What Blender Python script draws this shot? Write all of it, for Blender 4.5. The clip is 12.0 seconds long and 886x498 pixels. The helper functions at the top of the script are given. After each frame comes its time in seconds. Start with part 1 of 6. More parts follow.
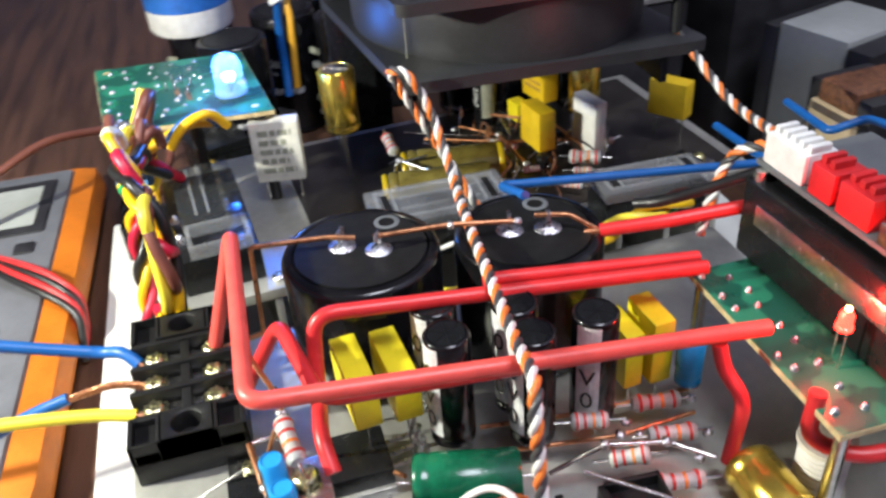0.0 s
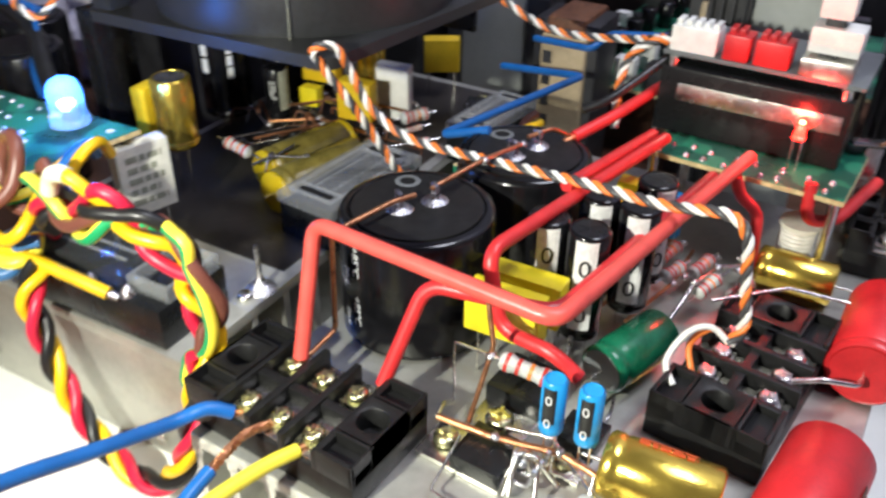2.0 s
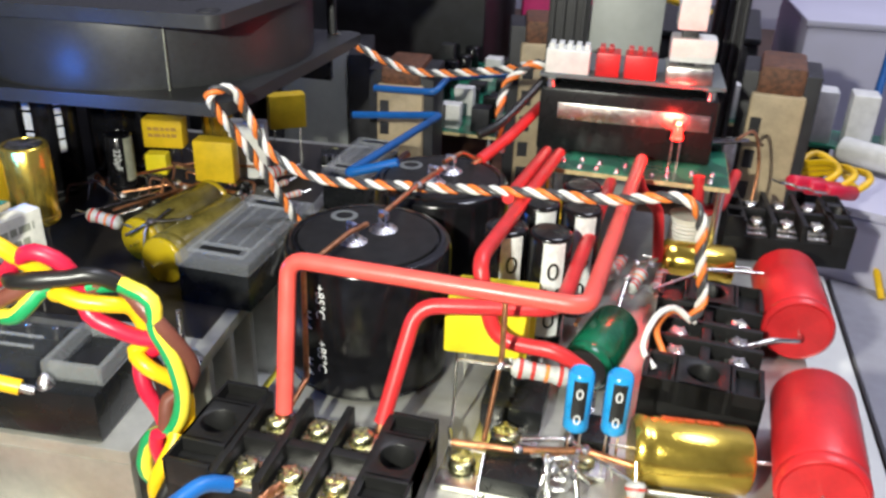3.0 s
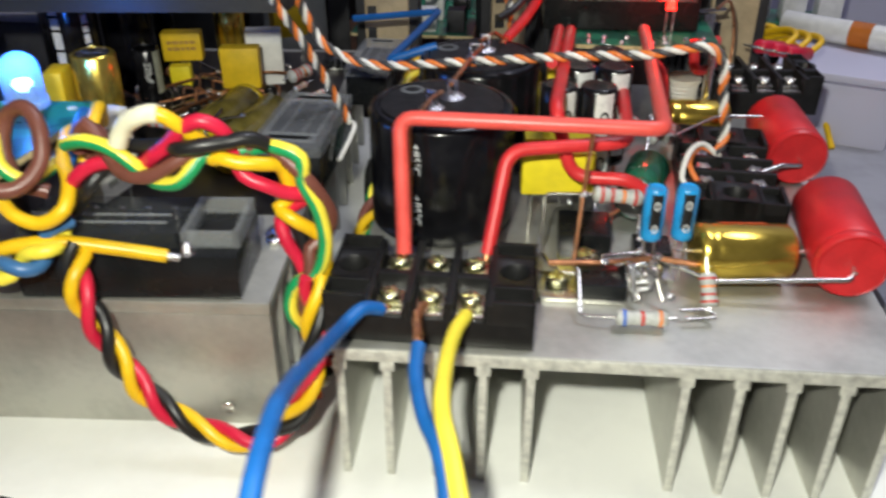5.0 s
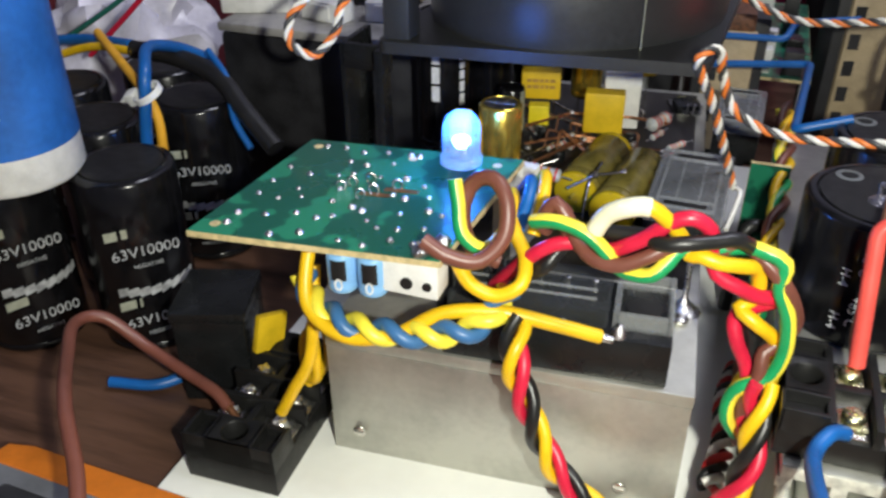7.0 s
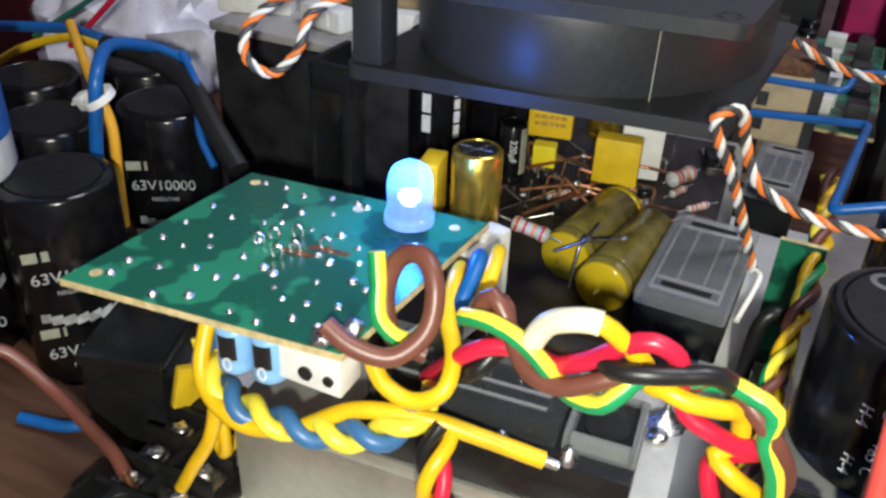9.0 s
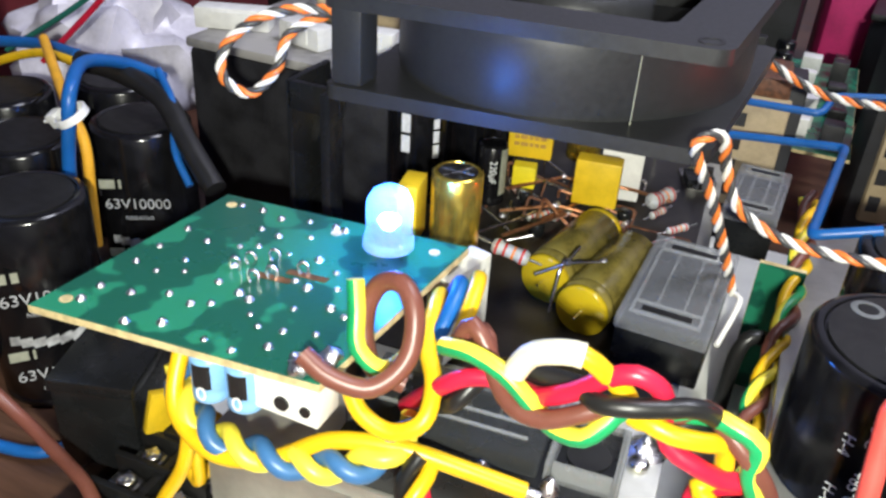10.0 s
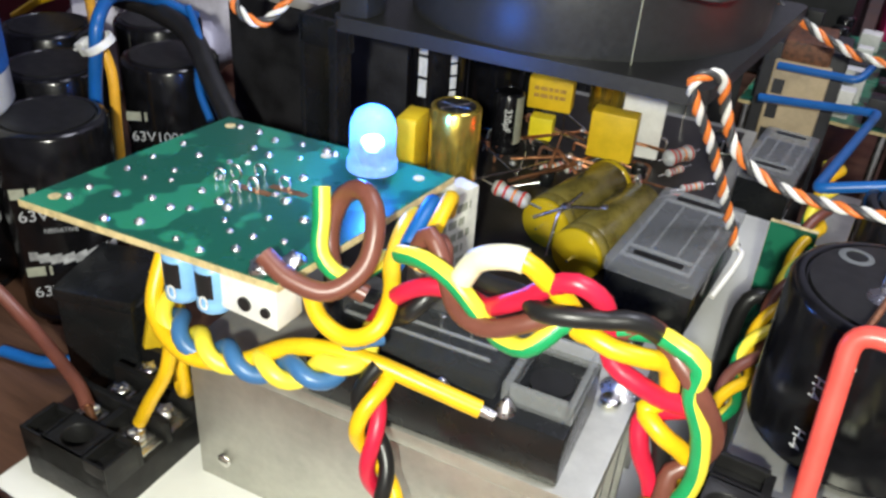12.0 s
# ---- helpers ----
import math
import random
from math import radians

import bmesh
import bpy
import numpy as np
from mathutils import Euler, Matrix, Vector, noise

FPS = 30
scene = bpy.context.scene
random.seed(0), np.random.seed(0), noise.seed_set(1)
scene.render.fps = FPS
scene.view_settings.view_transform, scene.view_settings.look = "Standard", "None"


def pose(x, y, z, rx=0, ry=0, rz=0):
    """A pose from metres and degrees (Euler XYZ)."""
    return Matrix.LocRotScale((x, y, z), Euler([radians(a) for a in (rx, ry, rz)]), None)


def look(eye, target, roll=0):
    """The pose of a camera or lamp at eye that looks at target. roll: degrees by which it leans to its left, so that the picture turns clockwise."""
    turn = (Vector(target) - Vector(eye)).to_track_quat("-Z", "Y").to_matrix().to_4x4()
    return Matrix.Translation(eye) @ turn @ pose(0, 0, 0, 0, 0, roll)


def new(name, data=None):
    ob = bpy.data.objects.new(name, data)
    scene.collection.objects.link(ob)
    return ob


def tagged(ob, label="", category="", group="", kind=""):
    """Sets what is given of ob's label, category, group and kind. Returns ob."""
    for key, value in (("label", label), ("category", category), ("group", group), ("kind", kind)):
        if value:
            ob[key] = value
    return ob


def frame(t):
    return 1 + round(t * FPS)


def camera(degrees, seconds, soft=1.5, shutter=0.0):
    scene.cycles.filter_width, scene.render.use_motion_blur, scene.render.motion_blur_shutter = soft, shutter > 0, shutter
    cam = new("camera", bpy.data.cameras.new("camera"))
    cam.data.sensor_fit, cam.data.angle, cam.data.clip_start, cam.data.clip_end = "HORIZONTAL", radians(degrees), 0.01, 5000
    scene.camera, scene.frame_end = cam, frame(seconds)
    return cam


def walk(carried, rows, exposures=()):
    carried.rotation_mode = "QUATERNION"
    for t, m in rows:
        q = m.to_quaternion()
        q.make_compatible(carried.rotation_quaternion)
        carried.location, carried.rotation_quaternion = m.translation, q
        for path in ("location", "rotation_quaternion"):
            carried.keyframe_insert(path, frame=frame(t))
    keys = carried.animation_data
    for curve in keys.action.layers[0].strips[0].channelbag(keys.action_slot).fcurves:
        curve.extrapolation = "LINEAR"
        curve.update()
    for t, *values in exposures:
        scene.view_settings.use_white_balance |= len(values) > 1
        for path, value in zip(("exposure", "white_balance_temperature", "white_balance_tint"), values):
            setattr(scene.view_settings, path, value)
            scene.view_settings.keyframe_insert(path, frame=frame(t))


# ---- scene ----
cam = camera(55.5, 12.0, soft=2.6, shutter=0.5)
PATH = [
    (0, (0.184, 0.021, 0.196), (-1.421, 0.408, -0.931), -4.4),
    (0.5, (0.171, -0.018, 0.196), (-1.317, 0.721, -0.917), -3.4),
    (1, (0.141, -0.067, 0.193), (-1.139, 0.974, -0.938), -2.0),
    (1.5, (0.132, -0.1, 0.191), (-1.016, 1.061, -0.964), -0.9),
    (2, (0.113, -0.11, 0.184), (-0.807, 1.293, -0.905), 0.8),
    (2.5, (0.087, -0.12, 0.174), (-0.58, 1.463, -0.85), 1.4),
    (3, (0.066, -0.133, 0.166), (-0.351, 1.604, -0.732), 2.1),
    (3.2, (0.065, -0.139, 0.165), (-0.318, 1.609, -0.73), 1.8),
    (4.8, (0.04, -0.174, 0.157), (-0.172, 1.538, -0.855), -0.8),
    (5, (0.029, -0.177, 0.161), (-0.156, 1.529, -0.867), -0.0),
    (5.5, (0.005, -0.173, 0.167), (-0.205, 1.513, -0.888), -0.7),
    (6, (-0.025, -0.176, 0.176), (-0.277, 1.505, -0.878), -0.0),
    (6.5, (-0.034, -0.173, 0.18), (-0.48, 1.467, -0.874), -1.9),
    (6.7, (-0.038, -0.173, 0.179), (-0.551, 1.449, -0.873), -1.5),
    (8.3, (-0.038, -0.145, 0.169), (-0.726, 1.418, -0.872), 2.0),
    (8.5, (-0.034, -0.138, 0.172), (-0.732, 1.417, -0.873), 2.1),
    (9, (-0.028, -0.124, 0.172), (-0.734, 1.423, -0.88), 2.7),
    (9.5, (-0.03, -0.119, 0.172), (-0.713, 1.446, -0.869), 3.0),
    (10, (-0.03, -0.121, 0.173), (-0.696, 1.462, -0.851), 3.8),
    (10.5, (-0.024, -0.124, 0.173), (-0.7, 1.451, -0.859), 4.1),
    (11, (-0.022, -0.124, 0.174), (-0.712, 1.444, -0.857), 4.0),
    (11.5, (-0.017, -0.125, 0.168), (-0.741, 1.426, -0.867), 4.2),
    (12, (-0.009, -0.119, 0.163), (-0.809, 1.378, -0.895), 4.3),
]
walk(cam, [(t, look(eye, target, roll)) for t, eye, target, roll in PATH],
     [(0.0, 0.08), (0.5, -0.08), (1.0, -0.08), (1.5, -0.18), (2.0, -0.15), (3.0, -0.18), (5.0, -0.9), (5.5, -0.8), (6.0, -0.58), (6.5, -0.65), (8.5, -0.65), (9.0, -0.5), (9.5, -0.06), (10.0, 0.0), (10.5, -0.15), (11.5, -0.25), (12.0, -0.32)])

# ---- light ----
world = bpy.data.worlds.new("room_air")
world.use_nodes = True
scene.world = world
world.node_tree.nodes["Background"].inputs[0].default_value = (0.75, 0.78, 1.0, 1)
world.node_tree.nodes["Background"].inputs[1].default_value = 0.035


def lamp(name, kind, energy, colour, matrix, size):
    data = bpy.data.lights.new(name, kind)
    data.energy, data.color = energy, colour
    if kind == "AREA":
        data.shape, data.size = "DISK", size
    else:
        data.shadow_soft_size = size
    ob = new(name, data)
    ob.matrix_world = matrix
    return ob


# the small bright torch that lights the bench from the front, and an unseen overhead fill added for the dim room light
lamp("torch_light", "SPOT", 5.6, (1.0, 1.0, 0.88), look((0.010, -0.190, 0.195), (-0.03, 0.05, 0.04)), 0.005).data.spot_size = radians(140)
lamp("room_fill_light", "AREA", 22.0, (0.86, 0.88, 1.0), look((0.55, 0.25, 1.55), (0.35, 0.45, 0)), 0.6)
lamp("led_glow", "POINT", 0.10, (0.03, 0.20, 1.0), pose(-0.1015, 0.0185, 0.0905), 0.002)
lamp("indicator_glow", "POINT", 0.055, (1.0, 0.03, 0.02), pose(0.0770, 0.1270, 0.0850), 0.002)


# ---- materials ----
def mat(name, colour, rough=0.5, metal=0.0, vary=0.12, scale=120.0, bump=0.0, dirt=None, coat=0.0, spec=0.5):
    """A surface with fine grain, larger blotches and a little relief; scale in 1/m."""
    m = bpy.data.materials.new(name)
    m.use_nodes = True
    nt = m.node_tree
    n, l = nt.nodes, nt.links
    b = n["Principled BSDF"]
    b.inputs["Roughness"].default_value = rough
    b.inputs["Metallic"].default_value = metal
    b.inputs["Coat Weight"].default_value = coat
    b.inputs["Specular IOR Level"].default_value = spec
    tc = n.new("ShaderNodeTexCoord")
    big, fine = n.new("ShaderNodeTexNoise"), n.new("ShaderNodeTexNoise")
    big.inputs["Scale"].default_value, big.inputs["Detail"].default_value = scale, 4
    fine.inputs["Scale"].default_value, fine.inputs["Detail"].default_value = scale * 9, 3
    mix = n.new("ShaderNodeMix")
    mix.data_type = "RGBA"
    dark = dirt or tuple(c * (1 - 2.2 * vary) if c * (1 - 2.2 * vary) > 0 else c * 0.3 for c in colour)
    light = tuple(min(1, c * (1 + vary)) for c in colour)
    mix.inputs[6].default_value, mix.inputs[7].default_value = (*dark, 1), (*light, 1)
    ramp = n.new("ShaderNodeMapRange")
    ramp.inputs[1].default_value, ramp.inputs[2].default_value = 0.28, 0.58
    add = n.new("ShaderNodeMath")
    add.operation = "MULTIPLY_ADD"
    add.inputs[1].default_value = 0.3
    l.new(tc.outputs["Object"], big.inputs["Vector"])
    l.new(tc.outputs["Object"], fine.inputs["Vector"])
    l.new(fine.outputs["Fac"], add.inputs[0])
    l.new(big.outputs["Fac"], add.inputs[2])
    l.new(add.outputs[0], ramp.inputs[0])
    ramp.inputs[1].default_value, ramp.inputs[2].default_value = 0.42, 0.78
    l.new(ramp.outputs[0], mix.inputs[0])
    l.new(mix.outputs[2], b.inputs["Base Color"])
    rr = n.new("ShaderNodeMapRange")
    rr.inputs[3].default_value, rr.inputs[4].default_value = max(0.03, rough - 0.09), min(1, rough + 0.12)
    l.new(big.outputs["Fac"], rr.inputs[0])
    l.new(rr.outputs[0], b.inputs["Roughness"])
    if bump:
        bp = n.new("ShaderNodeBump")
        bp.inputs["Strength"].default_value, bp.inputs["Distance"].default_value = bump, 0.0004
        l.new(fine.outputs["Fac"], bp.inputs["Height"])
        l.new(bp.outputs[0], b.inputs["Normal"])
    return m


def glass(name, colour, alpha, rough=0.1):
    """A thin clear plastic: part of the light goes straight through."""
    m = bpy.data.materials.new(name)
    m.use_nodes = True
    n, l = m.node_tree.nodes, m.node_tree.links
    b = n["Principled BSDF"]
    b.inputs["Base Color"].default_value = (*colour, 1)
    b.inputs["Roughness"].default_value = rough
    t, mx = n.new("ShaderNodeBsdfTransparent"), n.new("ShaderNodeMixShader")
    no = n.new("ShaderNodeTexNoise")
    no.inputs["Scale"].default_value = 300
    mr = n.new("ShaderNodeMapRange")
    mr.inputs[3].default_value, mr.inputs[4].default_value = alpha - 0.1, alpha + 0.1
    l.new(no.outputs["Fac"], mr.inputs[0])
    l.new(mr.outputs[0], mx.inputs[0])
    l.new(t.outputs[0], mx.inputs[1])
    l.new(b.outputs[0], mx.inputs[2])
    l.new(mx.outputs[0], n["Material Output"].inputs["Surface"])
    return m


def glow(name, colour, strength, clear=0.0):
    m = bpy.data.materials.new(name)
    m.use_nodes = True
    b = m.node_tree.nodes["Principled BSDF"]
    b.inputs["Base Color"].default_value = (*colour, 1)
    b.inputs["Roughness"].default_value = 0.12
    b.inputs["Emission Color"].default_value = (*colour, 1)
    b.inputs["Emission Strength"].default_value = strength
    b.inputs["Transmission Weight"].default_value = clear
    return m


def wire_mat(name, colour):
    return mat(name, colour, 0.36, 0, 0.07, 160, 0.05)


ALU = mat("worn_aluminium", (0.52, 0.52, 0.47), 0.46, 0.75, 0.10, 45, 0.15)
ALU_CUT = mat("sawn_lit_aluminium", (0.72, 0.72, 0.64), 0.5, 0.45, 0.15, 400, 0.8)
STEEL = mat("tinned_metal", (0.78, 0.77, 0.72), 0.22, 1.0, 0.12, 500, 0.2)
BRASS = mat("nickelled_brass_screw", (0.72, 0.70, 0.42), 0.26, 1.0, 0.15, 500, 0.2)
COPPER = mat("bare_copper", (0.56, 0.26, 0.13), 0.30, 0.9, 0.15, 500, 0.2)
SOLDER = mat("solder", (0.58, 0.58, 0.60), 0.27, 1.0, 0.15, 900, 0.3)
BAKELITE = mat("black_moulded_plastic", (0.006, 0.006, 0.006), 0.42, 0, 0.3, 300, 0.2, (0.013, 0.013, 0.013), spec=0.32)
FANBLACK = mat("satin_black_fan_plastic", (0.026, 0.027, 0.029), 0.40, 0, 0.08, 700, 0.05, spec=0.55)
SLEEVE = mat("glossy_black_sleeve", (0.006, 0.006, 0.007), 0.16, 0, 0.2, 200, 0.05, spec=0.45)
DARK = mat("dark_grey_plastic", (0.020, 0.020, 0.023), 0.5, 0, 0.25, 100, 0.3)
EPOXY = mat("black_potting_with_scuffs", (0.006, 0.0065, 0.007), 0.26, 0, 0.3, 120, 0.1, (0.013, 0.014, 0.015), spec=0.3)
WHITE = mat("white_plastic", (0.78, 0.78, 0.75), 0.42, 0, 0.06, 200, 0.1)
CERAMIC = mat("white_ceramic", (0.72, 0.71, 0.62), 0.7, 0, 0.07, 400, 0.4)
INKGREY = mat("grey_print", (0.30, 0.31, 0.24), 0.7, 0, 0.1, 400)
INKWHITE = mat("white_print", (0.72, 0.73, 0.72), 0.5, 0, 0.08, 600)
INKCAP = mat("worn_pale_print", (0.40, 0.41, 0.42), 0.5, 0, 0.25, 300)
CASETOP = mat("scuffed_grey_lid", (0.30, 0.29, 0.28), 0.4, 0, 0.3, 25, 0.2)
YBOX = mat("yellow_epoxy_box", (0.72, 0.48, 0.015), 0.42, 0, 0.07, 200, 0.15)
YPALE = mat("bright_yellow_box", (0.80, 0.66, 0.02), 0.4, 0, 0.06, 200, 0.1)
RESIN = mat("amber_potting_resin", (0.42, 0.24, 0.06), 0.35, 0, 0.15, 300, 0.2)
GOLD = mat("gold_foil_sleeve", (0.80, 0.58, 0.10), 0.2, 0.9, 0.1, 150, 0.15)
GOLDPRINT = mat("red_print", (0.65, 0.10, 0.02), 0.5, 0, 0.1, 400)
TAPE = mat("cream_film_tape", (0.17, 0.135, 0.03), 0.20, 0, 0.25, 150, 0.2)
AMBER = glass("amber_resin_end", (0.52, 0.37, 0.012), 0.88, 0.15)
GREENCAP = mat("green_film_sleeve", (0.006, 0.115, 0.055), 0.2, 0, 0.2, 120, 0.1)
REDCAP = mat("red_sleeve", (0.56, 0.020, 0.024), 0.36, 0, 0.1, 120, 0.1)
BLUECAP = mat("blue_sleeve", (0.02, 0.30, 0.66), 0.28, 0, 0.08, 200, 0.05)
RESGREY = mat("grey_resistor_lacquer", (0.46, 0.47, 0.44), 0.4, 0, 0.12, 700, 0.3)
BANDRED = mat("red_band", (0.5, 0.03, 0.02), 0.45, 0, 0.1, 600)
BANDORANGE = mat("orange_band", (0.75, 0.22, 0.04), 0.45, 0, 0.1, 600)
BANDBLUE = mat("blue_band", (0.03, 0.12, 0.5), 0.45, 0, 0.1, 600)
PHENOLIC = mat("brown_coil_resin", (0.14, 0.055, 0.025), 0.5, 0, 0.35, 500, 0.4)
FR4 = mat("board_edge", (0.62, 0.50, 0.26), 0.6, 0, 0.15, 500, 0.5)
TAN = mat("tan_bobbin", (0.46, 0.36, 0.22), 0.5, 0, 0.1, 120, 0.15)
CLEAR = glass("scuffed_clear_cover", (0.30, 0.31, 0.32), 0.36, 0.20)
FRAME = glass("clear_plastic_frame", (0.46, 0.48, 0.48), 0.24, 0.10)
SHEET = mat("dark_cover_sheet", (0.022, 0.019, 0.017), 0.34, 0, 0.3, 70, 0.1)
SMOKED = glass("smoky_clear_cover", (0.07, 0.075, 0.075), 0.30, 0.10)
W_RED = wire_mat("red_wire", (0.64, 0.030, 0.032))
W_CORAL = wire_mat("faded_red_wire", (0.78, 0.095, 0.075))
W_CRIM = wire_mat("crimson_wire", (0.62, 0.015, 0.05))
W_YEL = wire_mat("yellow_wire", (0.82, 0.50, 0.010))
W_LEMON = wire_mat("lemon_wire", (0.88, 0.74, 0.06))
CREAM = mat("pale_tape", (0.82, 0.80, 0.58), 0.4, 0, 0.06, 200, 0.1)
W_GREEN = wire_mat("green_stripe", (0.01, 0.30, 0.10))
W_BROWN = wire_mat("brown_wire", (0.16, 0.055, 0.038))
W_BLACK = wire_mat("black_wire", (0.012, 0.012, 0.012))
W_BLUE = wire_mat("blue_wire", (0.008, 0.105, 0.36))
W_WHITE = wire_mat("white_wire", (0.80, 0.79, 0.74))
W_ORANGE = wire_mat("orange_wire", (0.80, 0.21, 0.04))
W_GREY = wire_mat("dark_grey_wire", (0.06, 0.06, 0.062))
PAPER = mat("white_sheet", (0.83, 0.84, 0.79), 0.35, 0, 0.03, 25, 0.05)
PINK = mat("pink_plastic", (0.70, 0.03, 0.20), 0.5, 0, 0.1, 60)
LILAC = mat("lilac_wall_paint", (0.57, 0.56, 0.69), 0.8, 0, 0.04, 4, 0.1)
ORANGE = mat("orange_rubber_holster", (0.55, 0.15, 0.010), 0.5, 0, 0.1, 60, 0.2)
METERGREY = mat("grey_meter_face", (0.13, 0.135, 0.15), 0.5, 0, 0.1, 60, 0.2)
LCD = mat("grey_green_display", (0.36, 0.38, 0.35), 0.2, 0, 0.06, 60)
GREYCASE = mat("pale_grey_steel", (0.36, 0.38, 0.36), 0.4, 0.1, 0.08, 30, 0.1)
GREYBOX = mat("grey_enamelled_case", (0.13, 0.14, 0.145), 0.5, 0, 0.1, 30, 0.2)
FIBRE = mat("grey_painted_wood", (0.33, 0.33, 0.37), 0.6, 0, 0.1, 20, 0.1)


def wood():
    m = mat("brown_table_wood", (0.085, 0.042, 0.026), 0.42, 0, 0.3, 14, 0.2)
    nt = m.node_tree
    mp = nt.nodes.new("ShaderNodeMapping")
    mp.inputs["Scale"].default_value = (0.9, 9, 3)
    tc = next(x for x in nt.nodes if x.type == "TEX_COORD")
    nt.links.new(tc.outputs["Object"], mp.inputs["Vector"])
    for x in nt.nodes:
        if x.type == "TEX_NOISE":
            nt.links.new(mp.outputs[0], x.inputs["Vector"])
    return m


def board_green():
    """Solder mask over copper tracks: two greens in angular blotches."""
    m = mat("green_solder_mask", (0.012, 0.16, 0.085), 0.28, 0, 0.1, 60, 0.1)
    nt = m.node_tree
    n, l = nt.nodes, nt.links
    v = n.new("ShaderNodeTexVoronoi")
    v.distance, v.feature = "MANHATTAN", "F1"
    v.inputs["Scale"].default_value = 130
    tc = next(x for x in n if x.type == "TEX_COORD")
    no = n.new("ShaderNodeTexNoise")
    no.inputs["Scale"].default_value = 75
    l.new(tc.outputs["Object"], no.inputs["Vector"])
    l.new(tc.outputs["Object"], v.inputs["Vector"])
    st = n.new("ShaderNodeMapRange")
    st.inputs[1].default_value, st.inputs[2].default_value = 0.49, 0.52
    l.new(no.outputs["Fac"], st.inputs[0])
    mx = n.new("ShaderNodeMix")
    mx.data_type = "RGBA"
    mx.inputs[6].default_value, mx.inputs[7].default_value = (0.008, 0.085, 0.055, 1), (0.018, 0.19, 0.105, 1)
    l.new(st.outputs[0], mx.inputs[0])
    l.new(mx.outputs[2], n["Principled BSDF"].inputs["Base Color"])
    return m


WOOD, MASK = wood(), board_green()


# ---- mesh tools ----
def mesh(name, bm, material):
    me = bpy.data.meshes.new(name)
    bm.normal_update()
    bm.to_mesh(me)
    bm.free()
    for m in material if isinstance(material, (list, tuple)) else [material]:
        me.materials.append(m)
    return me


def part(name, bm, material, parent=None, label="", smooth=True):
    ob = new(name, mesh(name, bm, material))
    if smooth:
        me = ob.data
        for p in me.polygons:
            p.use_smooth = True
        me.set_sharp_from_angle(angle=radians(50))
    if parent:
        ob.parent = parent
    if label:
        ob["label"] = label
    return ob


def thing(name, label, category, m=None, group=""):
    ob = new(name)
    ob.empty_display_size = 0.005
    if m is not None:
        ob.matrix_world = m
    return tagged(ob, label, category, group)


def box(bm, x0, x1, y0, y1, z0, z1, bevel=0.0, m=None):
    r = bmesh.ops.create_cube(bm, size=1, matrix=Matrix.LocRotScale(((x0 + x1) / 2, (y0 + y1) / 2, (z0 + z1) / 2), None, (x1 - x0, y1 - y0, z1 - z0)))
    vs = r["verts"]
    if bevel:
        es = list({e for v in vs for e in v.link_edges})
        r2 = bmesh.ops.bevel(bm, geom=es, offset=bevel, segments=2, affect="EDGES", profile=0.6)
        vs = list({v for f in r2["faces"] for v in f.verts} | {v for v in vs if v.is_valid})
    if m is not None:
        bmesh.ops.transform(bm, matrix=m, verts=vs)
    return bm


def nb():
    return bmesh.new()


def lathe(bm, profile, seg=28, m=None):
    """Turn (radius, height) pairs round z."""
    rings = []
    for r, z in profile:
        if r < 1e-7:
            rings.append([bm.verts.new((0, 0, z))])
        else:
            rings.append([bm.verts.new((r * math.cos(2 * math.pi * k / seg), r * math.sin(2 * math.pi * k / seg), z)) for k in range(seg)])
    for a, b in zip(rings, rings[1:]):
        for k in range(seg):
            j = (k + 1) % seg
            q = [a[k % len(a)], a[j % len(a)], b[j % len(b)], b[k % len(b)]]
            q = [v for i, v in enumerate(q) if v not in q[:i]]
            if len(q) > 2:
                bm.faces.new(q)
    if m is not None:
        bmesh.ops.transform(bm, matrix=m, verts=[v for ring in rings for v in ring])
    return bm


def rod(bm, r, z0, z1, seg=16, m=None, edge=0.0):
    if edge:
        return lathe(bm, [(0, z0), (r - edge, z0), (r, z0 + edge), (r, z1 - edge), (r - edge, z1), (0, z1)], seg, m)
    return lathe(bm, [(0, z0), (r, z0), (r, z1), (0, z1)], seg, m)


def between(a, b):
    """A pose whose z axis runs from a to b, with its foot in a."""
    a, b = Vector(a), Vector(b)
    return Matrix.Translation(a) @ (b - a).to_track_quat("Z", "Y").to_matrix().to_4x4()


def curve_points(points, step=0.0015):
    """A smooth line through the points, at even steps."""
    P = [Vector(p) for p in points]
    P = [2 * P[0] - P[1]] + P + [2 * P[-1] - P[-2]]
    out = []
    for i in range(1, len(P) - 2):
        p0, p1, p2, p3 = P[i - 1:i + 3]
        n = max(2, int((p2 - p1).length / step))
        for k in range(n):
            t = k / n
            out.append(0.5 * (2 * p1 + (p2 - p0) * t + (2 * p0 - 5 * p1 + 4 * p2 - p3) * t * t + (3 * p1 - p0 - 3 * p2 + p3) * t ** 3))
    return out + [P[-2]]


def bent(points, bend=0.004):
    """Straight runs with tight rounded bends."""
    P = [Vector(p) for p in points]
    out = [P[0]]
    for a, b, c in zip(P, P[1:], P[2:]):
        u, v = (a - b), (c - b)
        d = min(bend, u.length * 0.45, v.length * 0.45)
        s, e = b + u.normalized() * d, b + v.normalized() * d
        out += [(1 - t) ** 2 * s + 2 * t * (1 - t) * b + t * t * e for t in (0, 0.17, 0.33, 0.5, 0.67, 0.83, 1)]
    return out + [P[-1]]


